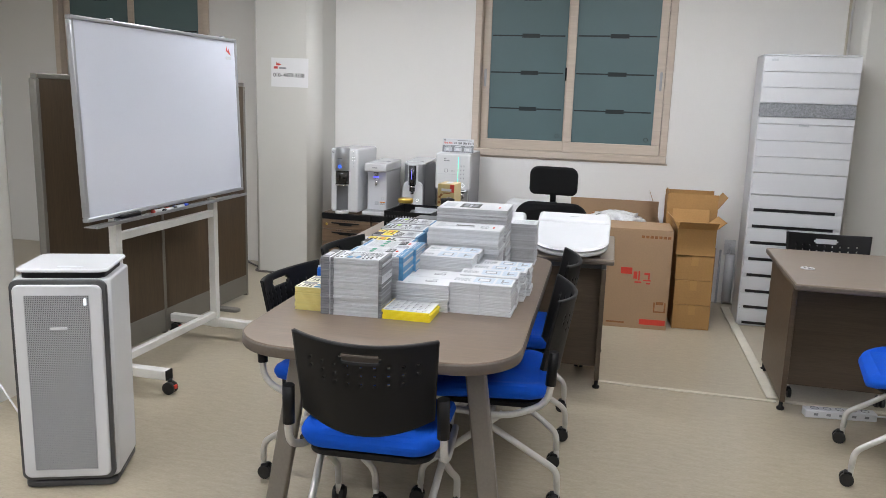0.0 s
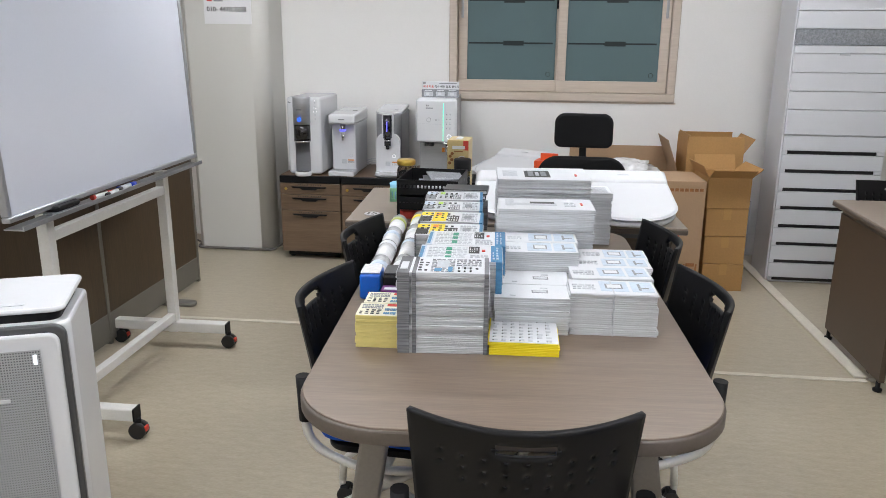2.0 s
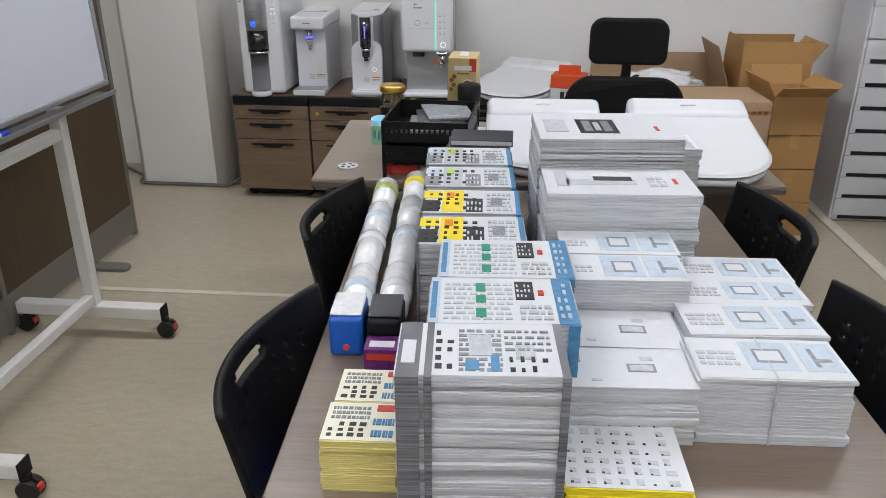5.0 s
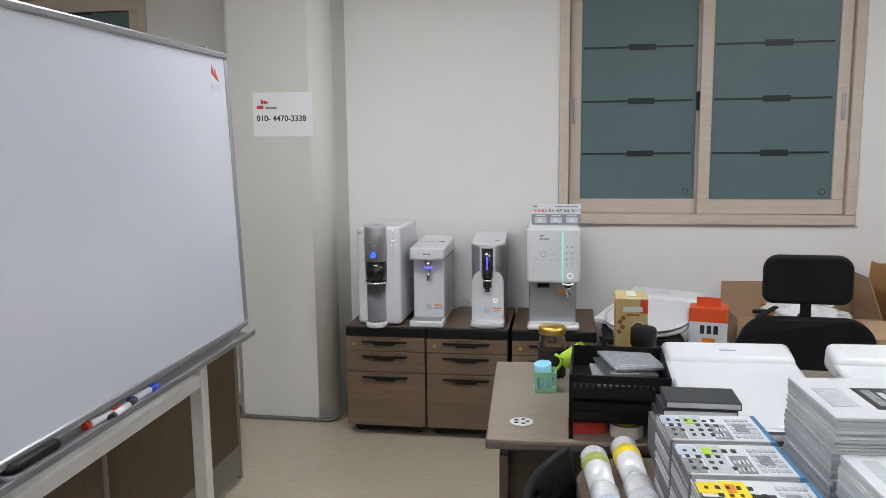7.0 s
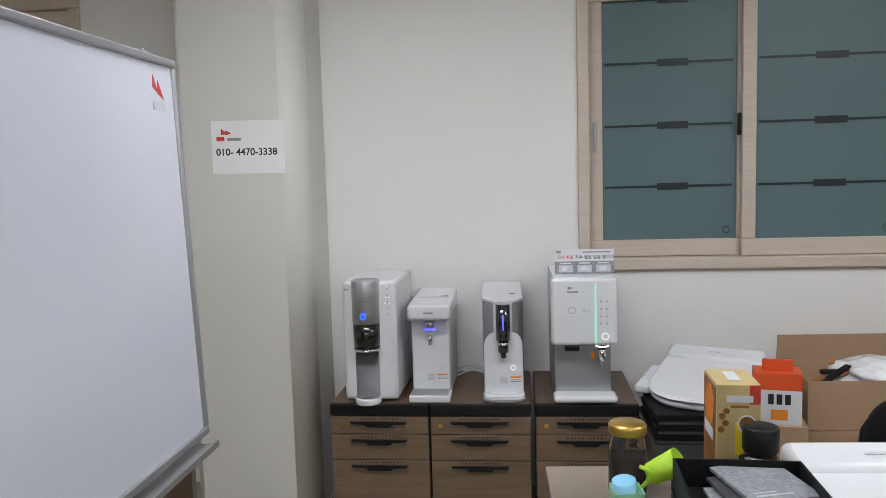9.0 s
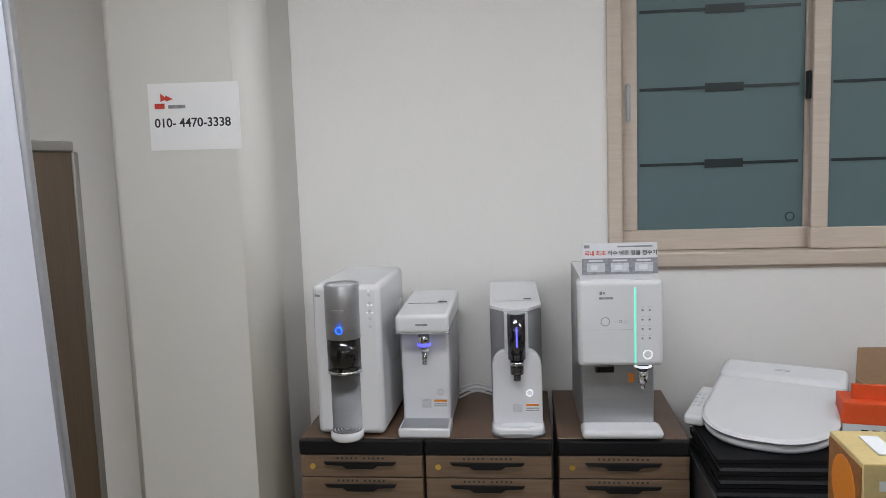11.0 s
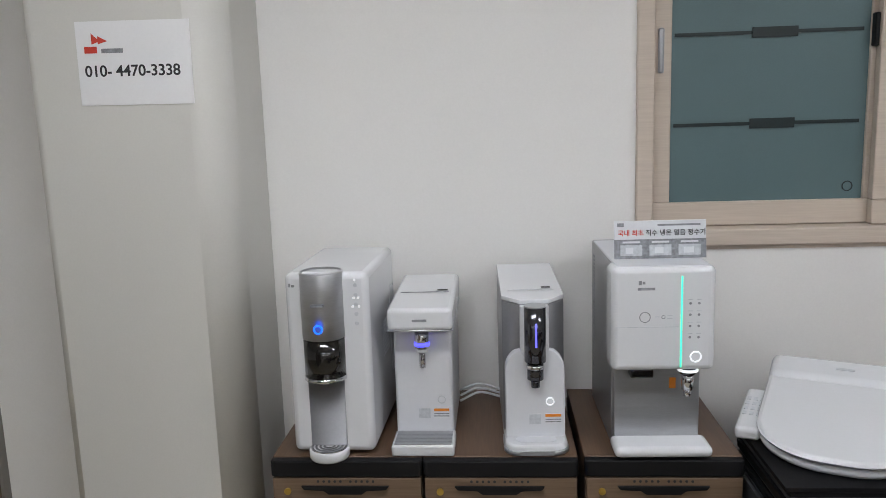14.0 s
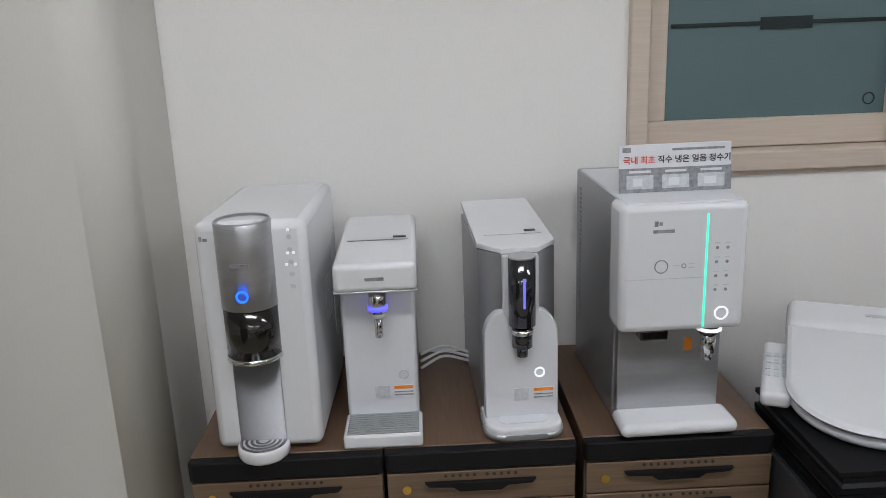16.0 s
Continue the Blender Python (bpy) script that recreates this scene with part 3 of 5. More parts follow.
marker(-2.508, 5.25, 82, INKR, "red")
marker(-2.493, 5.31, 96, INKB, "black")
marker(-2.508, 5.43, 88, mat("marker_blue", (0.01, 0.05, 0.5), 0.4), "blue")
er = thing("board_eraser", pose(-2.51, 4.99, 0.868, 0, 0, 90), "black and grey felt board eraser in the pen tray", "eraser")
part("felt", box(-0.075, 0.075, -0.028, 0.028, 0, 0.012, 0.003), INKG, er)
part("grip", prism(rounded(-0.078, 0.078, -0.03, 0.03, 0.02), 0.012, 0.034, 0.009), BLACK, er)

# ---- wooden partition ----
pa = thing("office_partition", pose(-2.88, 6.805, 0), "dark wood-grain office partition screen with grey feet", "partition")
for y1, wd in ((-0.02, 0.99), (-1.035, 0.92)):
    part("panel", box(-0.016, 0.016, y1 - wd, y1, 0.07, 1.535, 0.003), PARTN, pa, "dark brown wood-grain panel")
    part("kick_plate", box(-0.018, 0.018, y1 - wd, y1, 0.03, 0.17, 0.002), PARTF, pa, "grey kick plate")
    part("top_rail", box(-0.02, 0.02, y1 - wd - 0.012, y1 + 0.006, 1.535, 1.56, 0.004), PARTF, pa)
for y in (-0.008, -1.022, -1.965):
    part("post", box(-0.02, 0.02, y - 0.012, y + 0.012, 0.012, 1.535, 0.004), PARTF, pa)
for y in (-0.40,):
    part("foot", prism(rounded(-0.17, 0.17, y - 0.035, y + 0.035, 0.03), 0, 0.022, 0.006), PARTF, pa, "flat grey foot")
part("foot_post", box(-0.015, 0.015, -0.42, -0.38, 0.022, 0.07), PARTF, pa)

# ---- air purifier ----
ap = thing("air_purifier", pose(-2.253, 3.958, 0, 0, 0, 22.4), "white floor air purifier with perforated grey front and dark trim", "air purifier")
PW, PD, PH = 0.345, 0.30, 0.81
part("base", prism(rounded(0.005, PW - 0.005, -0.01, PD, 0.03), 0, 0.025, 0.006), DARKTRIM, ap)
part("body", prism(rounded(0, PW, 0.0, PD, 0.035), 0.03, PH, 0.008), WHITE, ap)
tb = prism([(x, z) for x, z in rounded(0.004, PW - 0.004, 0.035, PH + 0.004, 0.03)], 0, 0.02, 0.004)
part("trim", moved(tb, pose(0, 0, 0, 90, 0, 0)), DARKTRIM, ap, "dark metallic trim band")
fp = prism(rounded(0.018, PW - 0.018, 0.05, PH - 0.012, 0.025), 0, 0.016, 0.006)
part("front_panel", moved(fp, pose(0, -0.018, 0, 90, 0, 0)), WHITEM, ap, "white front panel")
gr = part("grille", box(0.062, PW - 0.062, -0.0365, -0.030, 0.085, PH - 0.05), MESHH, ap, "fine perforated grille")
gm = bmesh.new()
for i in range(37):
    x = 0.062 + (PW - 0.124) * i / 36
    box(x - 0.0012, x + 0.0012, -0.0385, -0.0366, 0.085, PH - 0.05, bm=gm)
for i in range(100):
    z = 0.085 + (PH - 0.135) * i / 99
    box(0.062, PW - 0.062, -0.0390, -0.0376, z - 0.0015, z + 0.0015, bm=gm)
part("grille_mesh", gm, MESHW, ap, "pale perforated mesh")["kind"] = "stuff"
part("brand_plate", box(0.145, 0.205, -0.042, -0.038, PH - 0.178, PH - 0.168, 0.002), WHITE, ap)
part("indicator", box(PW - 0.078, PW - 0.070, -0.042, -0.0385, PH - 0.085, PH - 0.06), LED_W, ap)
part("neck", prism(rounded(0.025, PW - 0.025, 0.03, PD - 0.02, 0.03), PH, PH + 0.022), BLACK, ap)
part("top_plate", prism(rounded(0.01, PW - 0.01, 0.02, PD + 0.01, 0.03), PH + 0.022, PH + 0.036, 0.006), WHITE, ap, "white lid with a grey touch panel")
part("touch_panel", prism(rounded(0.15, 0.24, 0.05, 0.07, 0.008), PH + 0.0362, PH + 0.038), INKLG, ap)
part("cord", tube(((0.01, 0.27, 0.05), (-0.04, 0.30, 0.012), (-0.10, 0.33, 0.10), (-0.22, 0.36, 0.30)), 0.004, 8), WHITEM, ap, "white power cord")

# ---- standing air conditioner ----
ac = thing("standing_air_conditioner", pose(0.628, 7.335, 0, 0, 0, 0), "tall white standing air conditioner with slotted lower panels", "air conditioner")
AW, AH, AD = 0.595, 1.85, 0.36
part("body", box(0, AW, 0.02, AD, 0.0, AH - 0.01, 0.006), WHITEM, ac)
part("top_cap", prism(rounded(-0.002, AW + 0.002, 0.005, AD + 0.002, 0.02), AH - 0.012, AH, 0.005), WHITEM, ac)
z = 0.015
for i in range(8):
    part("lower_panel", box(0.008, AW - 0.008, 0.0, 0.02, z + 0.022, z + 0.111, 0.0015), WHITEM, ac)
    part("slot", box(0.035, AW - 0.05, 0.012, 0.0195, z, z + 0.021), INKB, ac, "dark air slot")
    part("slot_end", box(0.008, 0.035, 0.002, 0.0195, z, z + 0.0215), WHITEM, ac)
    part("slot_end", box(AW - 0.05, AW - 0.008, 0.002, 0.0195, z, z + 0.0215), WHITEM, ac)
    z += 0.1135
part("mid_panel", box(0.004, AW - 0.004, -0.002, 0.02, z + 0.004, z + 0.15, 0.004), WHITEM, ac)
z2 = z + 0.154
while z2 < AH - 0.5:
    part("mid_panel", box(0.004, AW - 0.004, -0.002, 0.02, z2, z2 + 0.104, 0.0015), WHITEM, ac)
    z2 += 0.1075
part("control_panel", box(0.004, AW - 0.004, -0.002, 0.02, z2, AH - 0.408, 0.003), WHITEM, ac)
part("display_band", box(0.004, AW - 0.004, -0.004, 0.02, AH - 0.405, AH - 0.315, 0.003), INKG, ac, "grey display band")
part("brand_mark", box(AW / 2 - 0.04, AW / 2 + 0.02, -0.005, -0.001, AH - 0.465, AH - 0.450, 0.002), INKLG, ac)
for k in range(3):
    part("louver", box(0.004, AW - 0.004, -0.002, 0.02, AH - 0.312 + k * 0.1, AH - 0.215 + k * 0.1, 0.0015), WHITEM, ac)
part("logo_plate", box(0.05, 0.09, -0.004, -0.001, AH - 0.045, AH - 0.03), INKLG, ac)

# wall socket and white duct
so = thing("wall_socket", pose(0.60, YN, 0.44), "white wall socket with a plugged-in cord", "wall socket")
part("plate", box(-0.04, 0.04, -0.012, 0, -0.06, 0.06, 0.004), WHITE, so)
part("plug", cyl((0, -0.012, 0.02), (0, -0.045, 0.015), 0.017, 14), WHITEM, so)
part("plug_face", ring((0, -0.013, -0.03), 0.018, 0.004, 0.002), INKLG, so)
part("cord", tube(((0, -0.04, 0.015), (0.0, -0.06, -0.05), (-0.02, -0.03, -0.25), (-0.02, -0.03, -0.47)), 0.004, 8), WHITEM, so)
du = thing("refrigerant_duct", pose(0.575, YN, 0), "white wrapped air conditioner pipe along the wall", "pipe")
part("pipe", tube(((0.03, -0.05, 0.03), (0.03, -0.05, 0.40)), 0.035, 14), WHITEM, du)
part("thin_pipe", tube(((-0.04, -0.02, 0.0), (-0.04, -0.02, 0.42)), 0.008, 8), INKLG, du)

# pipe in the corner above the air conditioner
cp = thing("corner_conduit", pose(1.235, YN - 0.012, 0), "thin pale conduit up the corner", "conduit")
part("tube", cyl((0, 0, 0.0), (0, 0, H), 0.009, 10), SEAM, cp)
# cable along the pillar foot
cb = thing("floor_cable", pose(0, 0, 0), "dark cable bundle along the foot of the pillar", "cable")
for k in range(3):
    part("strand", tube(((-3.5, 7.93 - k * 0.01, 0.008), (-3.24, 7.7, 0.008), (-3.22, 7.588 - k * 0.012, 0.008 + 0.004 * (k % 2)), (-2.9, 7.582 - k * 0.011, 0.010), (-2.66, 7.582 - k * 0.012, 0.008), (-2.62, 7.7 - k * 0.01, 0.03), (-2.615, 7.9, 0.05)), 0.006, 8), BASEB, cb)

# sign on the pillar
sg = thing("paper_sign", pose(-2.896, 7.5995, 1.660, 0, 0.6, 0.0), "white paper sign with a telephone number on the pillar", "sign")
part("sheet", box(-0.162, 0.162, -0.002, 0, -0.114, 0.114), mat("sign_paper", (0.80, 0.80, 0.81), 0.5, var=0.02), sg)
words("number", "010- 4470-3338", 0.0425, pose(-0.007, -0.0022, -0.022, 90, 0, 0), INKB, sg)
lg = bmesh.new()
for a, q, h in ((-0.118, 0.024, 0.03), (-0.100, 0.028, 0.022)):
    v = [lg.verts.new((a, -0.0021, 0.052)), lg.verts.new((a + q, -0.0021, 0.060)), lg.verts.new((a, -0.0021, 0.052 + h))]
    lg.faces.new(v)
part("mark", lg, INKR, sg, "small red printed mark")
part("mark_text", upright_bars(((-0.140, -0.104, 0.028, 0.046),), -0.0026, -0.002), INKR, sg)
part("mark_line", upright_bars(((-0.092, -0.03, 0.028, 0.040),), -0.0026, -0.002), INKG, sg)


# ---- drawer cabinets ----
def cabinet(x, y, group="drawer cabinets"):
    c = thing("drawer_cabinet", pose(x, y, 0), "brown wood-grain three-drawer cabinet with a dark rounded top rim", "cabinet", group)
    CW, CD, CH = 0.416, 0.55, 0.576
    part("body", box(0.002, CW - 0.002, 0.02, CD, 0.05, CH - 0.045, 0.002), DESKV, c)
    part("top", box(0, CW, 0.028, CD, CH - 0.045, CH, 0.003), CABT, c, "brown wood-grain top")
    rim = prism(rounded(0, CW, 0, 0.028, (0.012, 0.012, 0.0, 0.0)), CH - 0.047, CH - 0.001, 0.004)
    part("front_rim", rim, BLACK, c, "black moulded front rim")
    part("side_rim", box(CW - 0.007, CW + 0.001, 0.03, CD, CH - 0.044, CH - 0.003, 0.002), BLACK, c)
    for z0, z1 in ((0.452, 0.525), (0.342, 0.448), (0.055, 0.338)):
        d = part("drawer", box(0.004, CW - 0.004, 0.002, 0.02, z0, z1, 0.002), CABF, c, "wood-grain drawer front")
        zz = z1 - 0.02
        part("handle", handle(zz), BLACK, d, "recessed black handle")
        hb = bmesh.new()
        for k in range(10):
            hx = 0.13 + k * 0.0155 + (0.012 if k > 4 else 0)
            cyl((hx, 0.0005, zz + 0.011), (hx, 0.004, zz + 0.011), 0.0038, 8, bm=hb)
        part("vent_holes", hb, INKB, d)
    part("lock", cyl((0.045, -0.004, 0.50 - 0.012), (0.045, 0.003, 0.50 - 0.012), 0.0095, 16), GOLD, c, "small brass lock")
    part("plinth", box(0.03, CW - 0.03, 0.05, CD - 0.05, 0.018, 0.05), BLACK, c)
    for px in (0.05, CW - 0.05):
        for py in (0.08, CD - 0.08):
            part("castor", cyl((px - 0.012, py, 0.02), (px + 0.012, py, 0.02), 0.02, 14), RUBBER, c)
    return c


def handle(zz):
    b = prism(((0.085, 0), (0.325, 0), (0.318, 0.009), (0.265, 0.012), (0.25, 0.023), (0.16, 0.023), (0.145, 0.012), (0.092, 0.009)), 0, 0.010, 0.0015)
    moved(b, Matrix(((1, 0, 0, 0), (0, 0, -1, 0.0012), (0, -1, 0, zz), (0, 0, 0, 1))))
    return b


CX, CY, CT = -2.534, 7.404, 0.576
cabinet(CX, CY)
cabinet(CX + 0.419, CY)
cabinet(CX + 0.852, CY + 0.004)


# ---- water purifiers on the cabinets ----
def dots(pts, r, y0, y1):
    b = bmesh.new()
    for x, z in pts:
        cyl((x, y0, z), (x, y1, z), r, 10, bm=b)
    return b


def front_plate(x0, x1, z0, z1, radii, y0, y1, soft=0.0):
    """A plate turned to -y with rounded corners, from y0 (front) to y1."""
    b = prism(rounded(x0, x1, -z1, -z0, radii), y0, y1, soft)
    return moved(b, Matrix(((1, 0, 0, 0), (0, 0, 1, 0), (0, -1, 0, 0), (0, 0, 0, 1))))


m1 = thing("ice_water_purifier", pose(-2.475, 7.447, CT, 0, 0, -1.5), "white countertop water purifier with a brushed silver column and blue light", "water purifier", "water purifiers")
part("body", moved(box(0, 0.228, 0.0, 0.42, 0.008, 0.512, 0.018, 3), pose(0, 0, 0)), WHITE, m1)
col = bmesh.new()
lathe(((0.058, 0.338), (0.058, 0.513), (0.055, 0.518), (0.052, 0.504), (0.0, 0.500)), 32, (0.102, 0.004), col)
part("column", col, BRUSHED, m1, "brushed silver dispenser column")
part("smoked_band", lathe(((0.0, 0.232), (0.0565, 0.232), (0.0565, 0.338), (0.0, 0.338)), 32, (0.102, 0.004)), SMOKE, m1, "smoked dark spout housing")
part("chrome_ring", lathe(((0.049, 0.223), (0.0585, 0.223), (0.0585, 0.232), (0.049, 0.232)), 32, (0.102, 0.004)), CHROME, m1)
# alcove as a near-flat plate; its darker grey stands in for the recess shade
alc = bmesh.new()
sg2 = 20
rows = [[alc.verts.new((0.102 + 0.05 * math.cos(a), -0.002 - 0.004 * math.sin(a), zz)) for a in (math.pi * k / sg2 for k in range(sg2 + 1))] for zz in (0.03, 0.226)]
for k in range(sg2):
    f = alc.faces.new((rows[0][k], rows[0][k + 1], rows[1][k + 1], rows[1][k]))
    f.smooth = True
bmesh.ops.solidify(alc, geom=alc.faces[:], thickness=0.003)
part("alcove", alc, METALG, m1, "near-flat silver grey plate, darkened for the shade of the alcove")
part("drip_tray", lathe(((0.0, 0.0), (0.052, 0.0), (0.055, 0.006), (0.055, 0.024), (0.051, 0.028), (0.0, 0.028)), 32, (0.102, -0.008)), WHITE, m1)
for k in range(4):
    part("tray_ring", ring((0.102, -0.008, 0.0275), 0.05 - k * 0.011, 0.006, 0.003, "z"), CHROME, m1)
part("power_light", ring((0.102, -0.0555, 0.372), 0.0125, 0.0035, 0.003), LED_B, m1, "glowing blue ring light")
part("label", upright_bars(((0.084, 0.120, 0.432, 0.439),), -0.0565, -0.052), INKG, m1)
part("buttons", dots([(0.194, 0.478 - k * 0.026) for k in range(5)], 0.0055, -0.0012, 0.001), INKLG, m1, "small round touch buttons")
for lx, lz in ((0.186, 0.442), (0.198, 0.442), (0.182, 0.418), (0.200, 0.418), (0.190, 0.490)):
    part("button_light", upright_bars(((lx, lx + 0.005, lz, lz + 0.0045),), -0.0014, 0.001), LED_W, m1)
part("brand_mark", upright_bars(((0.012, 0.018, 0.474, 0.484), (0.020, 0.029, 0.474, 0.480)), -0.0012, 0.001), INKG, m1)
part("side_vent", moved(bars([(0.25 + 0.012 * i, 0.257 + 0.012 * i, 0.22 + 0.012 * j, 0.228 + 0.012 * j) for i in range(9) for j in range(9)], 0, 0.0012), Matrix(((0, 0, 1, 0.2275), (1, 0, 0, -0.06), (0, 1, 0, 0), (0, 0, 0, 1)))), INKLG, m1, "perforated side vent")
part("side_window", moved(prism(rounded(0.30, 0.38, 0.13, 0.40, 0.03), 0, 0.002), Matrix(((0, 0, 1, 0.2275), (1, 0, 0, 0.02), (0, 1, 0, 0), (0, 0, 0, 1)))), WHITEM, m1)

m2 = thing("compact_water_purifier", pose(-2.206, 7.464, CT, 0, 0, 0.0), "slim white countertop water purifier with a ribbed drip tray", "water purifier", "water purifiers")
part("body", box(0.008, 0.170, 0.07, 0.42, 0.0, 0.385, 0.008), WHITEM, m2)
hd = box(0.0, 0.178, 0.012, 0.42, 0.340, 0.402, 0.012, 3)
for v in hd.verts:
    if v.co.z > 0.37:
        v.co.z += 0.014 * (v.co.y - 0.012) / 0.4
part("head", hd, WHITE, m2, "glossy white head")
part("head_trim", box(-0.001, 0.179, 0.016, 0.40, 0.337, 0.342, 0.002), ALU, m2)
part("label", upright_bars(((0.068, 0.108, 0.366, 0.373),), 0.0105, 0.013), INKG, m2)
part("panel_line", moved(bars(((0.02, 0.160, 0.18, 0.184),), 0, 0.0012), pose(0, 0, 0.4035, 2.0, 0, 0)), INKG, m2)
part("screen", moved(bars(((0.125, 0.155, 0.20, 0.212),), 0, 0.0012), pose(0, 0, 0.4035, 2.0, 0, 0)), INKB, m2)
part("spout", cyl((0.09, 0.045, 0.285), (0.09, 0.045, 0.340), 0.020, 20), CHROME, m2, "chrome spout")
part("spout_light", cyl((0.09, 0.045, 0.291), (0.09, 0.045, 0.301), 0.0215, 20), LED_V, m2, "violet light ring")
part("spout_cup", cyl((0.09, 0.045, 0.274), (0.09, 0.045, 0.286), 0.016, 16), WHITE, m2)
part("nozzle", cyl((0.09, 0.045, 0.228), (0.09, 0.045, 0.274), 0.009, 14), CHROME, m2)
part("drip_tray", box(0.004, 0.176, -0.035, 0.075, 0.0, 0.032, 0.006), WHITE, m2)
part("tray_ribs", bars([(0.012, 0.168, -0.028 + k * 0.0095, -0.022 + k * 0.0095) for k in range(10)], 0.0315, 0.0345), ALU, m2, "ribbed grey drip grid")
part("button", ring((0.138, 0.0695, 0.125), 0.0115, 0.0025, 0.002), INKLG, m2)
part("sticker", upright_bars(((0.115, 0.158, 0.070, 0.099),), 0.068, 0.0705), PAPER, m2, "white sticker")
part("sticker_strip", upright_bars(((0.115, 0.158, 0.091, 0.0985),), 0.0672, 0.0705), INKO, m2, "orange strip")
part("sticker_text", upright_bars(((0.115, 0.158, 0.082, 0.085), (0.115, 0.158, 0.075, 0.078)), 0.0674, 0.0705), INKG, m2)
part("seal_sticker", upright_bars(((0.072, 0.105, 0.070, 0.099),), 0.068, 0.0705), INKLG, m2)

m3 = thing("faceted_water_purifier", pose(-1.893, 7.488, CT, 0, 0, 2.0), "slim white and silver water purifier with a chrome spout", "water purifier", "water purifiers")
pf = prism([(0.0, 0.06), (0.045, 0.012), (0.125, 0.012), (0.170, 0.06), (0.170, 0.42), (0.0, 0.42)], 0.01, 0.405, 0.002)
part("body", pf, METALG, m3, "silver grey side panels")
tp = prism([(-0.001, 0.06), (0.045, 0.010), (0.125, 0.010), (0.171, 0.06), (0.171, 0.42), (-0.001, 0.42)], 0.405, 0.417, 0.002)
for v in tp.verts:
    v.co.z += 0.02 * (v.co.y) / 0.4
part("top", tp, WHITE, m3, "white top")
part("top_line", moved(bars(((0.02, 0.15, 0.10, 0.104),), 0, 0.001), pose(0, 0, 0.4195, 2.8, 0, 0)), INKLG, m3)
part("screen", moved(bars(((0.115, 0.14, 0.12, 0.132),), 0, 0.001), pose(0, 0, 0.4195, 2.8, 0, 0)), INKB, m3)
part("front_panel", front_plate(0.004, 0.166, 0.03, 0.285, (0.06, 0.06, 0.004, 0.004), -0.004, 0.03, 0.003), WHITEM, m3, "white front shield")
part("spout_frame", front_plate(0.046, 0.124, 0.255, 0.404, (0.004, 0.004, 0.03, 0.03), -0.006, 0.013, 0.003), WHITEM, m3)
sp = bmesh.new()
cyl((0.085, -0.018, 0.255), (0.085, -0.018, 0.405), 0.029, 24, bm=sp)
cyl((0.085, -0.018, 0.205), (0.085, -0.018, 0.255), 0.022, 20, bm=sp)
cyl((0.085, -0.018, 0.182), (0.085, -0.018, 0.205), 0.012, 16, bm=sp)
part("spout", sp, DARKCH, m3, "dark chrome spout")
part("spout_collar", cyl((0.085, -0.018, 0.236), (0.085, -0.018, 0.246), 0.0245, 20), CHROME, m3)
part("spout_light", box(0.083, 0.088, -0.0485, -0.045, 0.30, 0.365), LED_V, m3, "blue light strip")
part("spout_cap", cyl((0.085, -0.018, 0.405), (0.085, -0.018, 0.409), 0.029, 24), ALU, m3)
part("drip_tray", prism(rounded(0.0, 0.170, -0.06, 0.06, (0.04, 0.04, 0.002, 0.002)), 0.0, 0.032, 0.006), WHITE, m3)
part("tray_rim", prism(rounded(-0.003, 0.173, -0.063, 0.058, (0.042, 0.042, 0.002, 0.002)), 0.004, 0.016), ALU, m3)
part("tray_grid", prism(rounded(0.03, 0.140, -0.04, 0.0, 0.02), 0.0325, 0.0338), WHITEM, m3)
part("button", ring((0.125, -0.0042, 0.135), 0.0115, 0.0025, 0.002), LED_W, m3)
part("sticker", upright_bars(((0.112, 0.155, 0.070, 0.099),), -0.0055, -0.0035), PAPER, m3, "white sticker")
part("sticker_strip", upright_bars(((0.112, 0.155, 0.091, 0.0985),), -0.0062, -0.0035), INKO, m3, "orange strip")
part("sticker_text", upright_bars(((0.112, 0.155, 0.082, 0.085), (0.112, 0.155, 0.075, 0.078)), -0.006, -0.0035), INKG, m3)
part("seal_sticker", upright_bars(((0.068, 0.100, 0.070, 0.099),), -0.0055, -0.0035), INKLG, m3)

m4 = thing("large_water_purifier", pose(-1.603, 7.452, CT, 0, 0, 1.0), "large white and silver water purifier with a green light strip", "water purifier", "water purifiers")
part("body", box(0.004, 0.24, 0.06, 0.44, 0.0, 0.515, 0.006), METALG, m4, "silver grey body")
part("front_head", box(-0.010, 0.256, -0.03, 0.062, 0.240, 0.516, 0.016, 3), WHITE, m4, "white control head")
part("lower_front", box(0.008, 0.236, 0.035, 0.062, 0.028, 0.24, 0.003), BRUSHED, m4, "silver dispensing bay")
part("top_cover", box(0.004, 0.244, -0.02, 0.40, 0.512, 0.518, 0.002), WHITEM, m4)
part("light_strip", upright_bars(((0.166, 0.170, 0.25, 0.492),), -0.0312, -0.0295), LED_G, m4, "green light strip")
part("panel_line", upright_bars(((0.0, 0.164, 0.358, 0.3595),), -0.0307, -0.0295), INKLG, m4)
part("dial", ring((0.075, -0.0298, 0.385), 0.0145, 0.0022, 0.0014), INKG, m4)
part("small_dial", ring((0.122, -0.0298, 0.385), 0.005, 0.0015, 0.0014), INKG, m4)
part("press_button", ring((0.206, -0.0298, 0.278), 0.0150, 0.003, 0.0018), LED_W, m4, "lit round button")
part("icons", dots([(x, zz) for x in (0.190, 0.212) for zz in (0.33, 0.36, 0.39, 0.42)], 0.0035, -0.0308, -0.0295), INKG, m4)
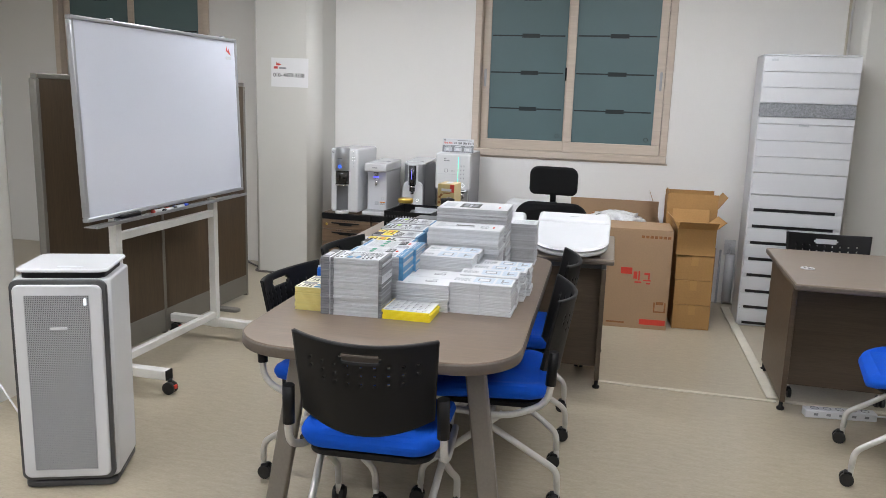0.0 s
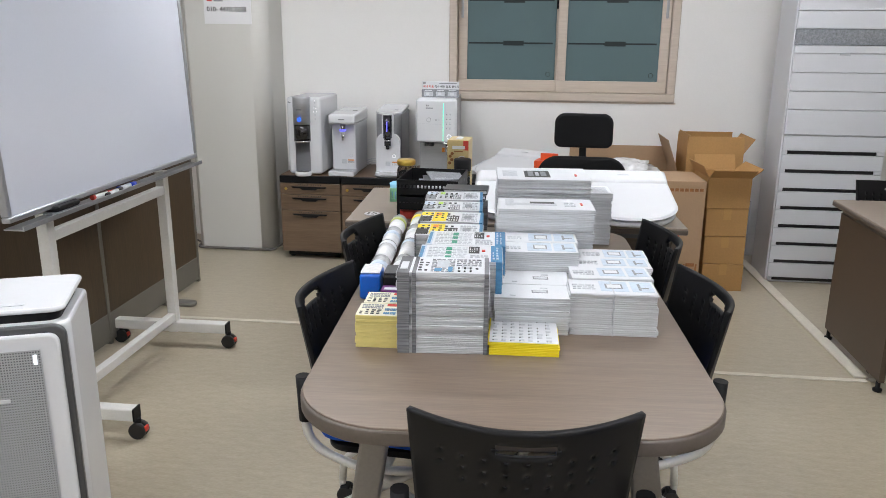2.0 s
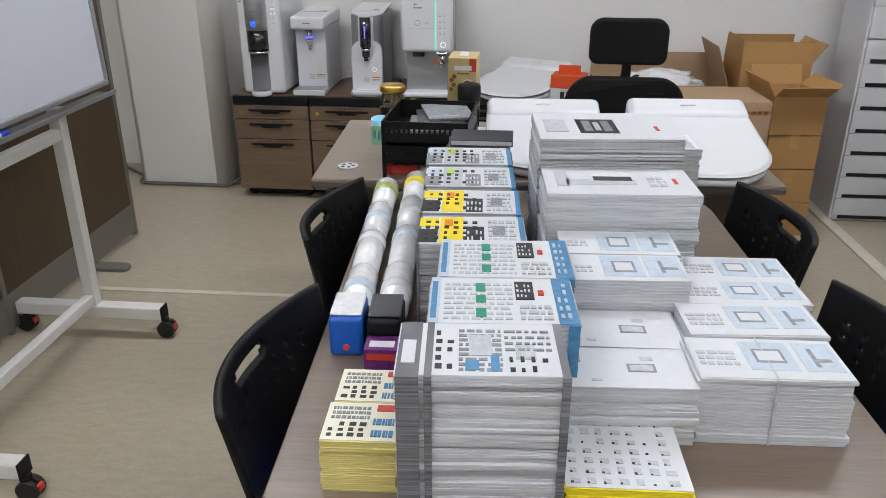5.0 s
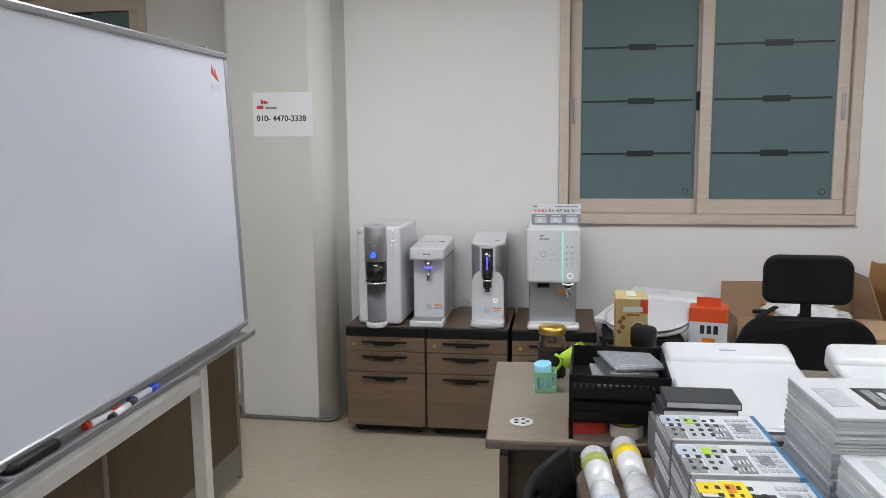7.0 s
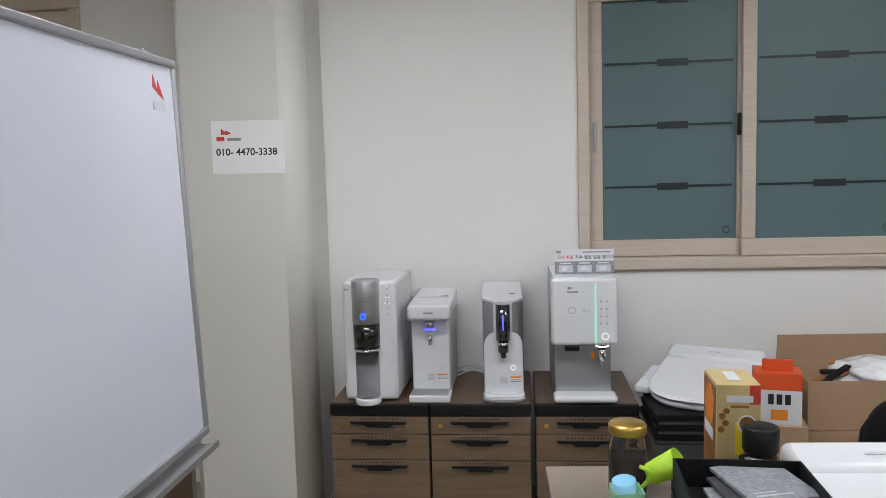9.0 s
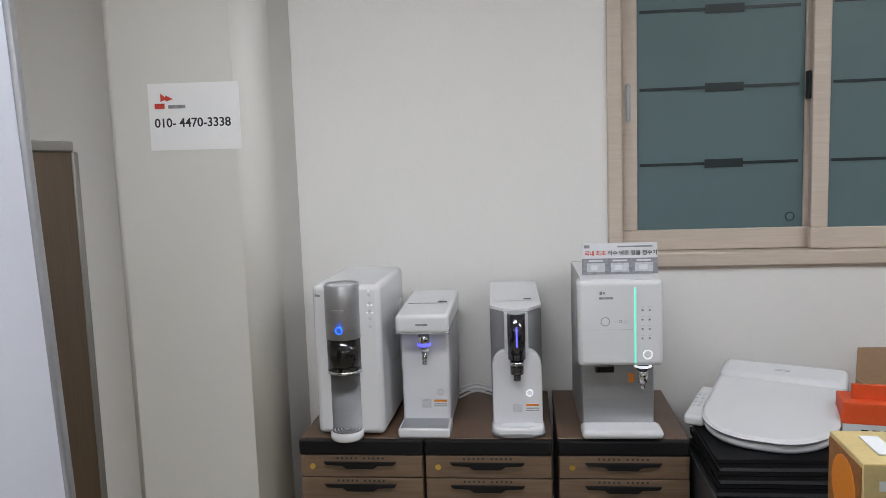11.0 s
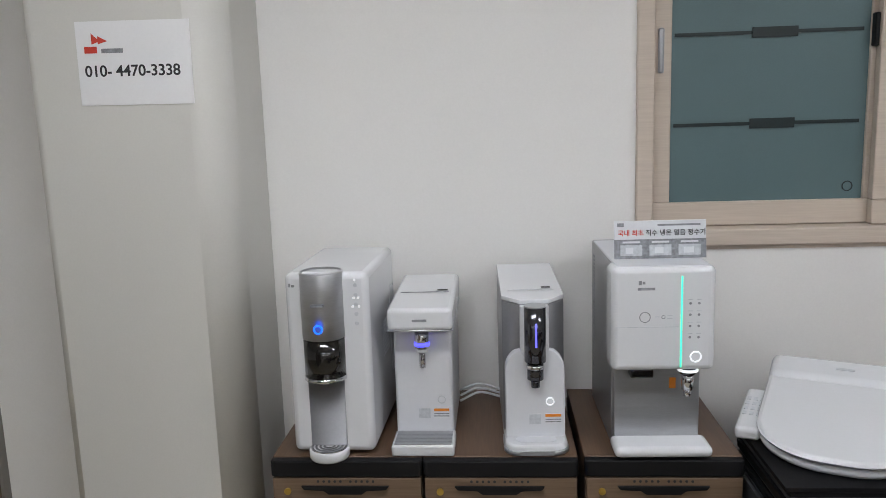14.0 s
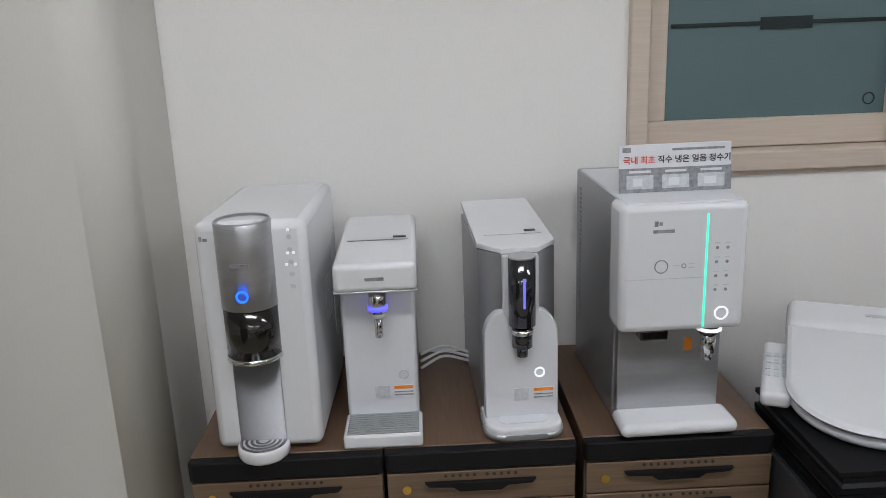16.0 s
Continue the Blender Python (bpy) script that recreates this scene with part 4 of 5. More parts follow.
part("icon_text", upright_bars([(x - 0.006, x + 0.006, zz + 0.009, zz + 0.0115) for x in (0.190, 0.212) for zz in (0.33, 0.36, 0.39, 0.42)], -0.0306, -0.0295), INKLG, m4)
part("side_text", upright_bars(((0.132, 0.145, 0.388, 0.390), (0.132, 0.145, 0.380, 0.382), (0.100, 0.112, 0.385, 0.387)), -0.0306, -0.0295), INKLG, m4)
part("brand_mark", upright_bars(((0.058, 0.066, 0.470, 0.481), (0.068, 0.075, 0.472, 0.479), (0.056, 0.100, 0.456, 0.463)), -0.0306, -0.0295), INKG, m4)
part("ice_chute", box(0.045, 0.105, -0.005, 0.034, 0.212, 0.236, 0.004), DARKCH, m4)
part("spout", cyl((0.196, 0.005, 0.178), (0.196, 0.005, 0.222), 0.016, 18), CHROME, m4, "chrome spout")
part("spout_tip", cyl((0.196, 0.005, 0.160), (0.196, 0.005, 0.178), 0.010, 14), CHROME, m4)
part("spout_light", ring((0.196, 0.005, 0.230), 0.027, 0.005, 0.006, "z"), LED_W, m4, "white light ring")
part("spout_base", cyl((0.196, 0.005, 0.222), (0.196, 0.005, 0.240), 0.021, 20), DARKCH, m4)
part("drip_tray", box(-0.002, 0.254, -0.050, 0.045, 0.006, 0.036, 0.014, 3), WHITE, m4)
part("sticker", upright_bars(((0.155, 0.172, 0.17, 0.20),), 0.033, 0.0352), INKO, m4)
part("side_vent", moved(bars([(0.10 + 0.012 * i, 0.107 + 0.012 * i, 0.12 + 0.012 * j, 0.127 + 0.012 * j) for i in range(2) for j in range(30)], 0, 0.0012), Matrix(((0, 0, -1, 0.0042), (1, 0, 0, 0.28), (0, 1, 0, 0), (0, 0, 0, 1)))), INKG, m4, "slotted side vent")

pl = thing("advertising_plate", pose(-1.590, 7.535, CT + 0.518, 0, 0, 1.0), "small printed advertising plate on top of the purifier", "sign")
part("plate", moved(box(0, 0.243, -0.003, 0, 0, 0.102, 0.001), pose(0, 0, 0, -6, 0, 0)), PAPER, pl)
part("lower_band", moved(box(0.0, 0.243, -0.0042, -0.003, 0.0, 0.052), pose(0, 0, 0, -6, 0, 0)), INKG, pl, "grey printed band")
for k in range(3):
    part("picture", moved(box(0.016 + k * 0.077, 0.074 + k * 0.077, -0.0052, -0.0042, 0.008, 0.037), pose(0, 0, 0, -6, 0, 0)), INKLG, pl, "small pale product picture")
    part("picture_detail", moved(box(0.03 + k * 0.077, 0.05 + k * 0.08, -0.0058, -0.0052, 0.014, 0.030), pose(0, 0, 0, -6, 0, 0)), PAPER, pl)
    part("caption", moved(box(0.022 + k * 0.077, 0.068 + k * 0.077, -0.0052, -0.0042, 0.042, 0.047), pose(0, 0, 0, -6, 0, 0)), PAPER, pl)
words("headline_red", "국내 최초", 0.0175, pose(0, 0, 0, -6, 0, 0) @ pose(0.044, -0.0034, 0.068, 90, 0, 0), INKR, pl, 0.0003)
words("headline", "직수 냉온 얼음 정수기", 0.0175, pose(0, 0, 0, -6, 0, 0) @ pose(0.163, -0.0034, 0.068, 90, 0, 0), INKB, pl, 0.0003)
part("small_print", moved(upright_bars(((0.115, 0.228, 0.087, 0.092),), -0.0038, -0.003), pose(0, 0, 0, -6, 0, 0)), INKG, pl)
part("corner_mark", moved(upright_bars(((0.008, 0.026, 0.086, 0.096),), -0.0038, -0.003), pose(0, 0, 0, -6, 0, 0)), INKG, pl)

wc = thing("water_hose", pose(0, 0, CT), "thin white water hoses running behind the purifiers", "hose")
for k in range(3):
    part("hose", tube(((-2.03, 7.80 + k * 0.012, 0.02 + k * 0.014), (-1.97, 7.85, 0.035 + k * 0.014), (-1.90, 7.82, 0.025 + k * 0.012)), 0.004, 8), WHITE, wc)


# ---- paper stacks on the meeting table ----
rng = random.Random(4)


def stack(x0, x1, y0, y1, top, label, edge, prints, base=TZ, rz=3.2, cover=PAPER, layer=0.0055, loose=0.004, spine=None, band=False):
    """A stack of printed sheets. prints: (material, rects) with rects in shares of the cover."""
    W, D = x1 - x0, y1 - y0
    s = thing("leaflet_stack", pose(x0 + 0.028, y0 + 0.013, base, 0, 0, rz + rng.uniform(-1.2, 1.2)), label, "leaflet stack", "stacks of printed leaflets")
    n = max(2, int((top - base) / layer))
    h = (top - base) / n
    me = None
    ox = oy = 0.0
    for i in range(n):
        if rng.random() < 0.45:
            ox, oy = rng.uniform(-loose, loose), rng.uniform(-loose, loose)
        if me is None:
            o = part("ream", box(0, W, 0, D, 0.0004, h - 0.0004), edge, s)
            me = o.data
        else:
            o = new("ream", me)
            o.parent = s
        o.matrix_basis = pose(ox, oy, i * h, 0, 0, rng.uniform(-0.4, 0.4))
    Z = n * h
    part("cover", box(0.001, W - 0.001, 0.001, D - 0.001, Z, Z + 0.0012), cover, s, "printed top sheet")
    if spine:
        for a, c, mm in spine:
            part("spine_edge", box(W * a, W * c, -0.0045, D + 0.001, 0.001, Z + 0.0016), mm, s, "dark printed edge")
    for k, (mm, rects) in enumerate(prints):
        z0, z1 = Z + 0.0013, Z + 0.0019 + 0.0003 * k
        fine = [(W * a, W * c, D * e, D * g) for a, c, e, g in rects if (c - a) * (g - e) < 0.012]
        for a, c, e, g in rects:
            if (c - a) * (g - e) >= 0.012:
                part("print_block", box(W * a, W * c, D * e, D * g, z0, z1), mm, s)
        if fine:
            part("fine_print", bars(fine, z0, z1), mm, s)["kind"] = "stuff"
    if band:
        part("band", box(W * 0.49, W * 0.505, -0.006, D + 0.002, 0.0, Z + 0.0022), INKLG, s, "clear binding band")
    return s


def text_rows(x0, x1, y0, y1, n, fill=0.55):
    """Rows of unreadable print, as plain bars."""
    out = []
    p = (y1 - y0) / n
    for i in range(n):
        x = x0
        while x < x1 - 0.01:
            w = rng.uniform(0.02, 0.07)
            out.append((x, min(x1, x + w), y0 + i * p, y0 + (i + fill) * p))
            x += w + rng.uniform(0.008, 0.02)
    return out


def blocks(x0, x1, y0, y1, nx, ny, fill=0.6):
    out = []
    for i in range(nx):
        for j in range(ny):
            if rng.random() < 0.85:
                w, h = (x1 - x0) / nx, (y1 - y0) / ny
                out.append((x0 + i * w, x0 + (i + fill * rng.uniform(0.7, 1.2)) * w, y0 + j * h, y0 + (j + fill * rng.uniform(0.7, 1.2)) * h))
    return out


WHITE_L = "stack of white product leaflets with pale blue pictures"
for y0, y1 in ((4.205, 4.295), (4.298, 4.385)):
    stack(-1.277, -1.172, y0, y1, 0.820, "stack of small cream cards with black and red print", PAGESY,
          [(INKB, blocks(0.08, 0.62, 0.1, 0.5, 4, 3)), (INKG, text_rows(0.08, 0.6, 0.55, 0.92, 3)), (INKR, [(0.68, 0.92, 0.76, 0.92)]), (INKBL, text_rows(0.66, 0.95, 0.1, 0.7, 2, 0.5))], cover=mat("cream_card", (0.80, 0.77, 0.62), 0.5), layer=0.0035, loose=0.0015)
stack(-1.165, -0.945, 4.185, 4.322, 0.942, "tall stack of grey-edged product flyers with black print", PAGES,
      [(INKB, blocks(0.22, 0.36, 0.12, 0.9, 2, 5, 0.5)), (INKG, text_rows(0.36, 0.62, 0.08, 0.9, 9)), (INKLG, [(0.42, 0.56, 0.35, 0.75), (0.70, 0.82, 0.3, 0.55)]), (INKBL, [(0.40, 0.48, 0.10, 0.26), (0.55, 0.60, 0.08, 0.36)]), (INKG, text_rows(0.64, 0.92, 0.45, 0.92, 4, 0.3)), (INKB, blocks(0.66, 0.92, 0.08, 0.42, 4, 2, 0.4)), (PAPER, [(0.02, 0.10, 0.2, 0.62)])],
      spine=((-0.005, 0.13, PAGESD), (0.16, 0.205, PAGESD), (0.955, 1.005, PAGESD)), layer=0.0045)
stack(-0.942, -0.770, 4.205, 4.375, 0.768, "low stack of yellow sheets under a white sticker sheet", YELLOW,
      [(INKLG, blocks(0.05, 0.95, 0.05, 0.95, 7, 7, 0.55)), (INKB, blocks(0.05, 0.95, 0.05, 0.95, 7, 7, 0.16))], layer=0.004)
for y0, y1 in ((4.345, 4.460), (4.464, 4.590)):
    stack(-0.938, -0.742, y0, y1, 0.835, "stack of plain white leaflets with one small grey picture", PAGES,
          [(INKG, [(0.5, 0.72, 0.38, 0.58)]), (INKLG, [(0.52, 0.70, 0.41, 0.55), (0.2, 0.28, 0.15, 0.2), (0.62, 0.72, 0.68, 0.76)]), (INKLG, text_rows(0.03, 0.09, 0.3, 0.9, 5))])
for k, (y0, y1, x0, x1, tz) in enumerate(((4.37, 4.488, -0.742, -0.515, 0.848), (4.49, 4.60, -0.735, -0.515, 0.852), (4.605, 4.705, -0.715, -0.505, 0.850), (4.71, 4.82, -0.70, -0.50, 0.846))):
    stack(x0, x1, y0, y1, tz, WHITE_L, PAGES,
          [(INKLB, [(0.36, 0.68, 0.2, 0.9), (0.72, 0.97, 0.2, 0.9)]), (INKG, [(0.42, 0.62, 0.38, 0.72), (0.80, 0.83, 0.3, 0.75), (0.83, 0.92, 0.42, 0.5)]), (PAPER, [(0.44, 0.60, 0.43, 0.67)]), (INKLG, text_rows(0.04, 0.3, 0.3, 0.7, 3))], band=k == 0, loose=0.005)
for y0, y1 in ((4.36, 4.515), (4.52, 4.68)):
    stack(-1.145, -0.922, y0, y1, 0.922, "stack of price flyers with pale blue bands and green pictures", PAGESG,
          [(INKLB, [(0.0, 0.07, 0, 1)]), (INKBL, [(0.87, 1.0, 0, 1), (0.01, 0.05, 0.1, 0.9)]), (INKLG, text_rows(0.10, 0.58, 0.08, 0.92, 8, 0.45)), (INKGR, [(0.32, 0.39, 0.12, 0.3), (0.32, 0.39, 0.42, 0.58), (0.32, 0.39, 0.68, 0.86)]), (INKB, [(0.60, 0.73, 0.5, 0.9)]), (PAPER, blocks(0.61, 0.72, 0.55, 0.88, 4, 3, 0.5)), (INKR, [(0.76, 0.80, 0.6, 0.7)]), (INKLG, text_rows(0.62, 0.84, 0.08, 0.42, 3, 0.5)), (INKLB, blocks(0.89, 0.98, 0.1, 0.95, 2, 5, 0.5))],
          spine=((0.93, 1.004, INKBL),), layer=0.005)
for k in range(4):
    y0 = 4.695 + k * 0.155
    hot = k < 2
    stack(-1.205 - 0.012 * k, -1.0 - 0.012 * k, y0, y0 + 0.145, 0.905 + 0.004 * k, "stack of product flyers, dark and yellow print" if hot else "stack of product flyers, grey and lime print", PAGESG,
          [(INKY if hot else INKLG, [(0.20, 0.42, 0.05, 0.95)]), (INKB if hot else INKG, [(0.0, 0.18, 0.05, 0.5), (0.45, 0.62, 0.05, 0.6)]), (INKY if hot else INKLB, [(0.0, 0.18, 0.6, 0.9)]), (INKO if hot else LIME, [(0.24, 0.32, 0.62, 0.85)]), (INKB, blocks(0.06, 0.6, 0.15, 0.9, 6, 4, 0.45)), (INKLG, text_rows(0.66, 0.92, 0.1, 0.9, 5)), (INKG, [(0.70, 0.82, 0.3, 0.6)]), (PAPER, blocks(0.46, 0.62, 0.1, 0.55, 4, 2, 0.5))],
          spine=((0.955, 1.004, INKBL), (-0.004, 0.02, PAGESD)), layer=0.005)
for y0, y1 in ((4.60, 4.712), (4.717, 4.83)):
    stack(-0.935, -0.712, y0, y1, 0.888, WHITE_L, PAGES,
          [(INKLB, [(0.34, 0.66, 0.15, 0.92), (0.69, 0.97, 0.15, 0.92)]), (INKG, [(0.42, 0.60, 0.3, 0.72), (0.80, 0.83, 0.3, 0.75), (0.83, 0.94, 0.42, 0.5)]), (PAPER, [(0.44, 0.58, 0.36, 0.66)]), (INKLG, text_rows(0.05, 0.25, 0.3, 0.6, 2))])
stack(-0.962, -0.655, 4.84, 5.01, 0.962, "stack of white brochures with a printed shower head", PAGES,
      [(INKLG, [(0.08, 0.17, 0.3, 0.85), (0.15, 0.62, 0.35, 0.55)]), (INKB, [(0.34, 0.60, 0.5, 0.66)]), (INKR, [(0.87, 0.895, 0.4, 0.6)]), (INKLG, text_rows(0.7, 0.82, 0.3, 0.7, 3))])
stack(-0.975, -0.66, 5.03, 5.27, 1.022, "tall stack of white brochures with a dark kitchen picture", PAGESG,
      [(INKB, [(0.30, 0.58, 0.2, 0.72)]), (INKG, [(0.34, 0.40, 0.28, 0.66), (0.48, 0.54, 0.28, 0.66)]), (INKLG, [(0.06, 0.22, 0.25, 0.7), (0.42, 0.46, 0.3, 0.6)]), (INKR, [(0.85, 0.875, 0.3, 0.45)])])
stack(-0.69, -0.565, 5.30, 5.44, 0.93, "small stack of white leaflets at the far table end", PAGES, [(INKLG, text_rows(0.1, 0.9, 0.1, 0.9, 6))])
for k in range(3):
    s = thing("black_booklet", pose(-1.197 + 0.006 * k, 5.475, TZ + 0.10 + k * 0.022, 0, 0, 4 - 2 * k), "thick black-covered booklet lying on a pile", "booklet", "pile of black booklets")
    part("cover", box(0, 0.175, 0, 0.115, 0, 0.018, 0.001), DARKTRIM, s)
    part("page_block", box(0.003, 0.172, -0.001, 0.112, 0.003, 0.015), PAGES, s)
st = thing("carton_tray", pose(-1.207, 5.460, TZ, 0, 0, 3), "low dark carton under the booklets", "carton")
part("body", box(0, 0.2, 0, 0.12, 0, 0.099, 0.002), PAGESD, st)


# ---- wrapped paper cup rolls ----
LIMEB = mat("olive_band", (0.36, 0.42, 0.10), 0.4)


def cup_roll(xa, ya, xb, yb, r, cap, tints, label):
    d = Vector((xb - xa, yb - ya, 0))
    t = thing("cup_roll", pose(xa, ya, TZ + r, 0, 0, math.degrees(math.atan2(d.y, d.x))), label, "paper cups", "wrapped paper cups")
    L = d.length
    n = 4
    seg = L / n
    for k in range(n):
        prof = [(r * 0.55, k * seg + 0.004), (r * 0.86, k * seg + 0.012), (r * 0.93, k * seg + seg * 0.5), (r * 0.97, k * seg + seg - 0.03), (r * 0.80, k * seg + seg - 0.012), (r * 0.5, k * seg + seg - 0.004)]
        part("cup_sleeve", moved(lathe(prof, 18), Matrix(((0, 0, 1, 0), (0, 1, 0, 0), (-1, 0, 0, 0), (0, 0, 0, 1)))), WRAP, t, "white cups in clear wrap")
        if k == n - 1:
            zz = k * seg + seg * 0.45
            part("printed_band", moved(lathe(((r * 0.9, zz), (r * 0.962, zz + 0.001), (r * 0.975, zz + 0.04), (r * 0.9, zz + 0.041)), 18), Matrix(((0, 0, 1, 0), (0, 1, 0, 0), (-1, 0, 0, 0), (0, 0, 0, 1)))), cap, t, "coloured printed band")
            continue
        for q, mm in enumerate(tints):
            zz = k * seg + seg * (0.35 + 0.28 * q)
            if (k + q) % 2 == 0:
                part("printed_band", moved(lathe(((r * 0.9, zz), (r * 0.955, zz + 0.001), (r * 0.965, zz + 0.035), (r * 0.9, zz + 0.036)), 18), Matrix(((0, 0, 1, 0), (0, 1, 0, 0), (-1, 0, 0, 0), (0, 0, 0, 1)))), mm, t)
    return t


cup_roll(-1.297, 4.673, -1.357, 5.443, 0.034, LIMEB, (INKLB, PAPER), "two-tone wrapped roll of white paper cups")
cup_roll(-1.222, 4.673, -1.282, 5.513, 0.034, INKY, (PAPER, INKLB), "wrapped roll of printed paper cups")
for x, mm, lb in ((-1.290, BLUEP, "blue plastic cup dispenser end on the table"), (-1.220, BLACK, "black plastic cup dispenser end on the table")):
    t = thing("cup_dispenser", pose(x, 4.573, TZ, 0, 0, 4), lb, "cup dispenser", "cup dispensers")
    part("housing", box(-0.031, 0.031, 0, 0.10, 0, 0.078, 0.008), mm, t)
    part("lid", box(-0.029, 0.029, 0.01, 0.098, 0.078, 0.083, 0.003), WRAP if mm is BLUEP else DARKTRIM, t)
    part("button", cyl((0.0, -0.003, 0.02), (0.0, 0.002, 0.02), 0.006, 12), INKR, t)
t = thing("small_printed_box", pose(-1.247, 4.518, TZ, 0, 0, 2), "small purple and red printed box", "box")
part("carton", box(0, 0.06, 0, 0.05, 0, 0.05, 0.001), PURPLE, t)
part("label", upright_bars(((0.005, 0.055, 0.03, 0.042),), -0.001, 0.0005), INKR, t)
part("label_top", bars(((0.008, 0.052, 0.01, 0.03),), 0.0498, 0.0508), PAPER, t)

# ---- things on the desk ----
tr = thing("file_tray", pose(-1.412, 5.668, DZ, 0, 0, -2), "two-tier black plastic letter tray with papers", "letter tray")
for k, (z0, z1) in enumerate(((0.05, 0.105), (0.115, 0.180))):
    b = bmesh.new()
    box(0, 0.265, 0, 0.31, z0, z0 + 0.004, bm=b)
    for i in range(17):
        x = 0.004 + i * 0.0157
        box(x, x + 0.007, 0.0, 0.004, z0 + 0.030, z1 - 0.022, bm=b)
    box(0, 0.265, 0.0, 0.005, z0, z0 + 0.030, bm=b)
    box(0, 0.265, 0.0, 0.005, z1 - 0.022, z1, bm=b)
    box(0, 0.265, 0.305, 0.31, z0, z1, bm=b)
    box(0, 0.005, 0.0, 0.31, z0, z1, bm=b)
    box(0.26, 0.265, 0.0, 0.31, z0, z1, bm=b)
    part("tray", b, BLACK, tr, "slotted black plastic tray")
for x in (0.0, 0.255):
    for y in (0.0, 0.30):
        part("post", box(x, x + 0.012, y, y + 0.012, 0.0, 0.12), BLACK, tr)
for k in range(3):
    t = thing("grey_folder", pose(-1.34 + 0.03 * k, 5.74 + 0.03 * k, DZ + 0.126 + 0.012 * k, 3, 0, 4 + 6 * k), "grey printed folder lying in the letter tray", "folder", "folders in the tray")
    part("cover", box(0, 0.15, 0, 0.17, 0, 0.008, 0.001), INKG if k % 2 == 0 else DARKTRIM, t)
    part("print", bars(((0.02, 0.10, 0.02, 0.026), (0.02, 0.07, 0.034, 0.038)), 0.008, 0.0086), INKLG, t)
td = thing("tape_dispenser", pose(-1.395, 5.70, DZ, 0, 0, 10), "red tape dispenser with a roll of clear tape", "tape dispenser")
part("body", prism(rounded(0, 0.09, 0, 0.05, 0.01), 0, 0.034, 0.006), INKR, td)
part("blade", box(-0.012, 0.004, 0.004, 0.046, 0.0, 0.036, 0.002), INKR, td)
tp = thing("tape_roll", pose(-1.255, 5.72, DZ, 0, 0, 0), "roll of beige packing tape lying on the desk edge", "tape roll")
part("roll", ring((0, 0, 0), 0.045, 0.014, 0.034, "z", 32), SEAM, tp)
part("core", ring((0, 0, 0.001), 0.031, 0.003, 0.032, "z", 32), CARD, tp)
yt = thing("yellow_tape_roll", pose(-1.255, 5.72, DZ), "small yellow tape roll inside a larger one", "tape roll")
part("roll", ring((0, 0, 0), 0.026, 0.012, 0.037, "z", 24), INKY, yt)
jr = thing("glass_jar", pose(-1.466, 6.223, DZ), "glass jar half full of coffee with a gold lid", "jar")
part("glass", lathe(((0.0, 0.0), (0.042, 0.0), (0.048, 0.008), (0.048, 0.115), (0.044, 0.135), (0.039, 0.146), (0.039, 0.156), (0.0, 0.156)), 24), CLEAR, jr, "clear faceted glass")
part("contents", lathe(((0.0, 0.004), (0.040, 0.006), (0.0445, 0.012), (0.0445, 0.095), (0.0, 0.091)), 24), COFFEE, jr, "dark coffee grounds")
part("lid", lathe(((0.0, 0.153), (0.045, 0.153), (0.047, 0.157), (0.047, 0.173), (0.043, 0.179), (0.0, 0.179)), 24), GOLD, jr, "gold screw lid")
bk = thing("mint_basket", pose(-1.485, 6.085, DZ, 0, 0, 5), "small mint green perforated plastic basket", "basket")
b = bmesh.new()
for s in (0, 1):
    box(-0.035, 0.035, -0.035 + s * 0.066, -0.031 + s * 0.066, 0, 0.012, bm=b)
    box(-0.035, 0.035, -0.035 + s * 0.066, -0.031 + s * 0.066, 0.05, 0.066, bm=b)
    box(-0.035 + s * 0.066, -0.031 + s * 0.066, -0.035, 0.035, 0, 0.012, bm=b)
    box(-0.035 + s * 0.066, -0.031 + s * 0.066, -0.035, 0.035, 0.05, 0.066, bm=b)
    for i in range(5):
        q = -0.035 + i * 0.0155
        box(q, q + 0.008, -0.0345 + s * 0.066, -0.0315 + s * 0.066, 0.012, 0.05, bm=b)
        box(-0.0345 + s * 0.066, -0.0315 + s * 0.066, q, q + 0.008, 0.012, 0.05, bm=b)
box(-0.034, 0.034, -0.034, 0.034, 0, 0.003, bm=b)
part("basket_body", b, MINT, bk)


def cup(x, y, z, rx, ry, mm, label, r=0.034, h=0.075):
    t = thing("plastic_cup", pose(x, y, z, rx, ry, 0), label, "cup", "plastic cups")
    part("shell", lathe(((0.0, 0.0), (r * 0.78, 0.0), (r * 0.8, 0.002), (r, h), (r * 0.94, h), (r * 0.74, 0.005), (0.0, 0.005)), 22), mm, t)
    return t


cup(-1.485, 6.085, DZ + 0.006, 8, -6, SKY, "pale blue plastic cup in the basket", 0.028, 0.085)
cup(-1.425, 6.125, DZ + 0.085, 20, 55, LIME, "lime green plastic cup lying tilted", 0.033, 0.08)
hd = thing("green_mug_handle", pose(-1.455, 6.095, DZ + 0.06), "yellow green cup handle standing in the basket", "handle")
part("loop", tube(((0, 0, 0.0), (0.02, 0, 0.02), (0.022, 0, 0.045), (0, 0, 0.055)), 0.005, 8), LIME, hd)
cf = thing("coffee_box", pose(-1.258, 6.195, DZ, 0, 0, -2), "tall yellow and brown printed instant coffee carton with a handle", "coffee box")
part("carton", box(0, 0.104, 0, 0.15, 0, 0.283, 0.002), CREAM, cf, "yellow and cream printed card")
part("side_print", box(-0.0012, 0.0, 0.004, 0.146, 0.004, 0.275), BROWNP, cf, "brown coffee picture")
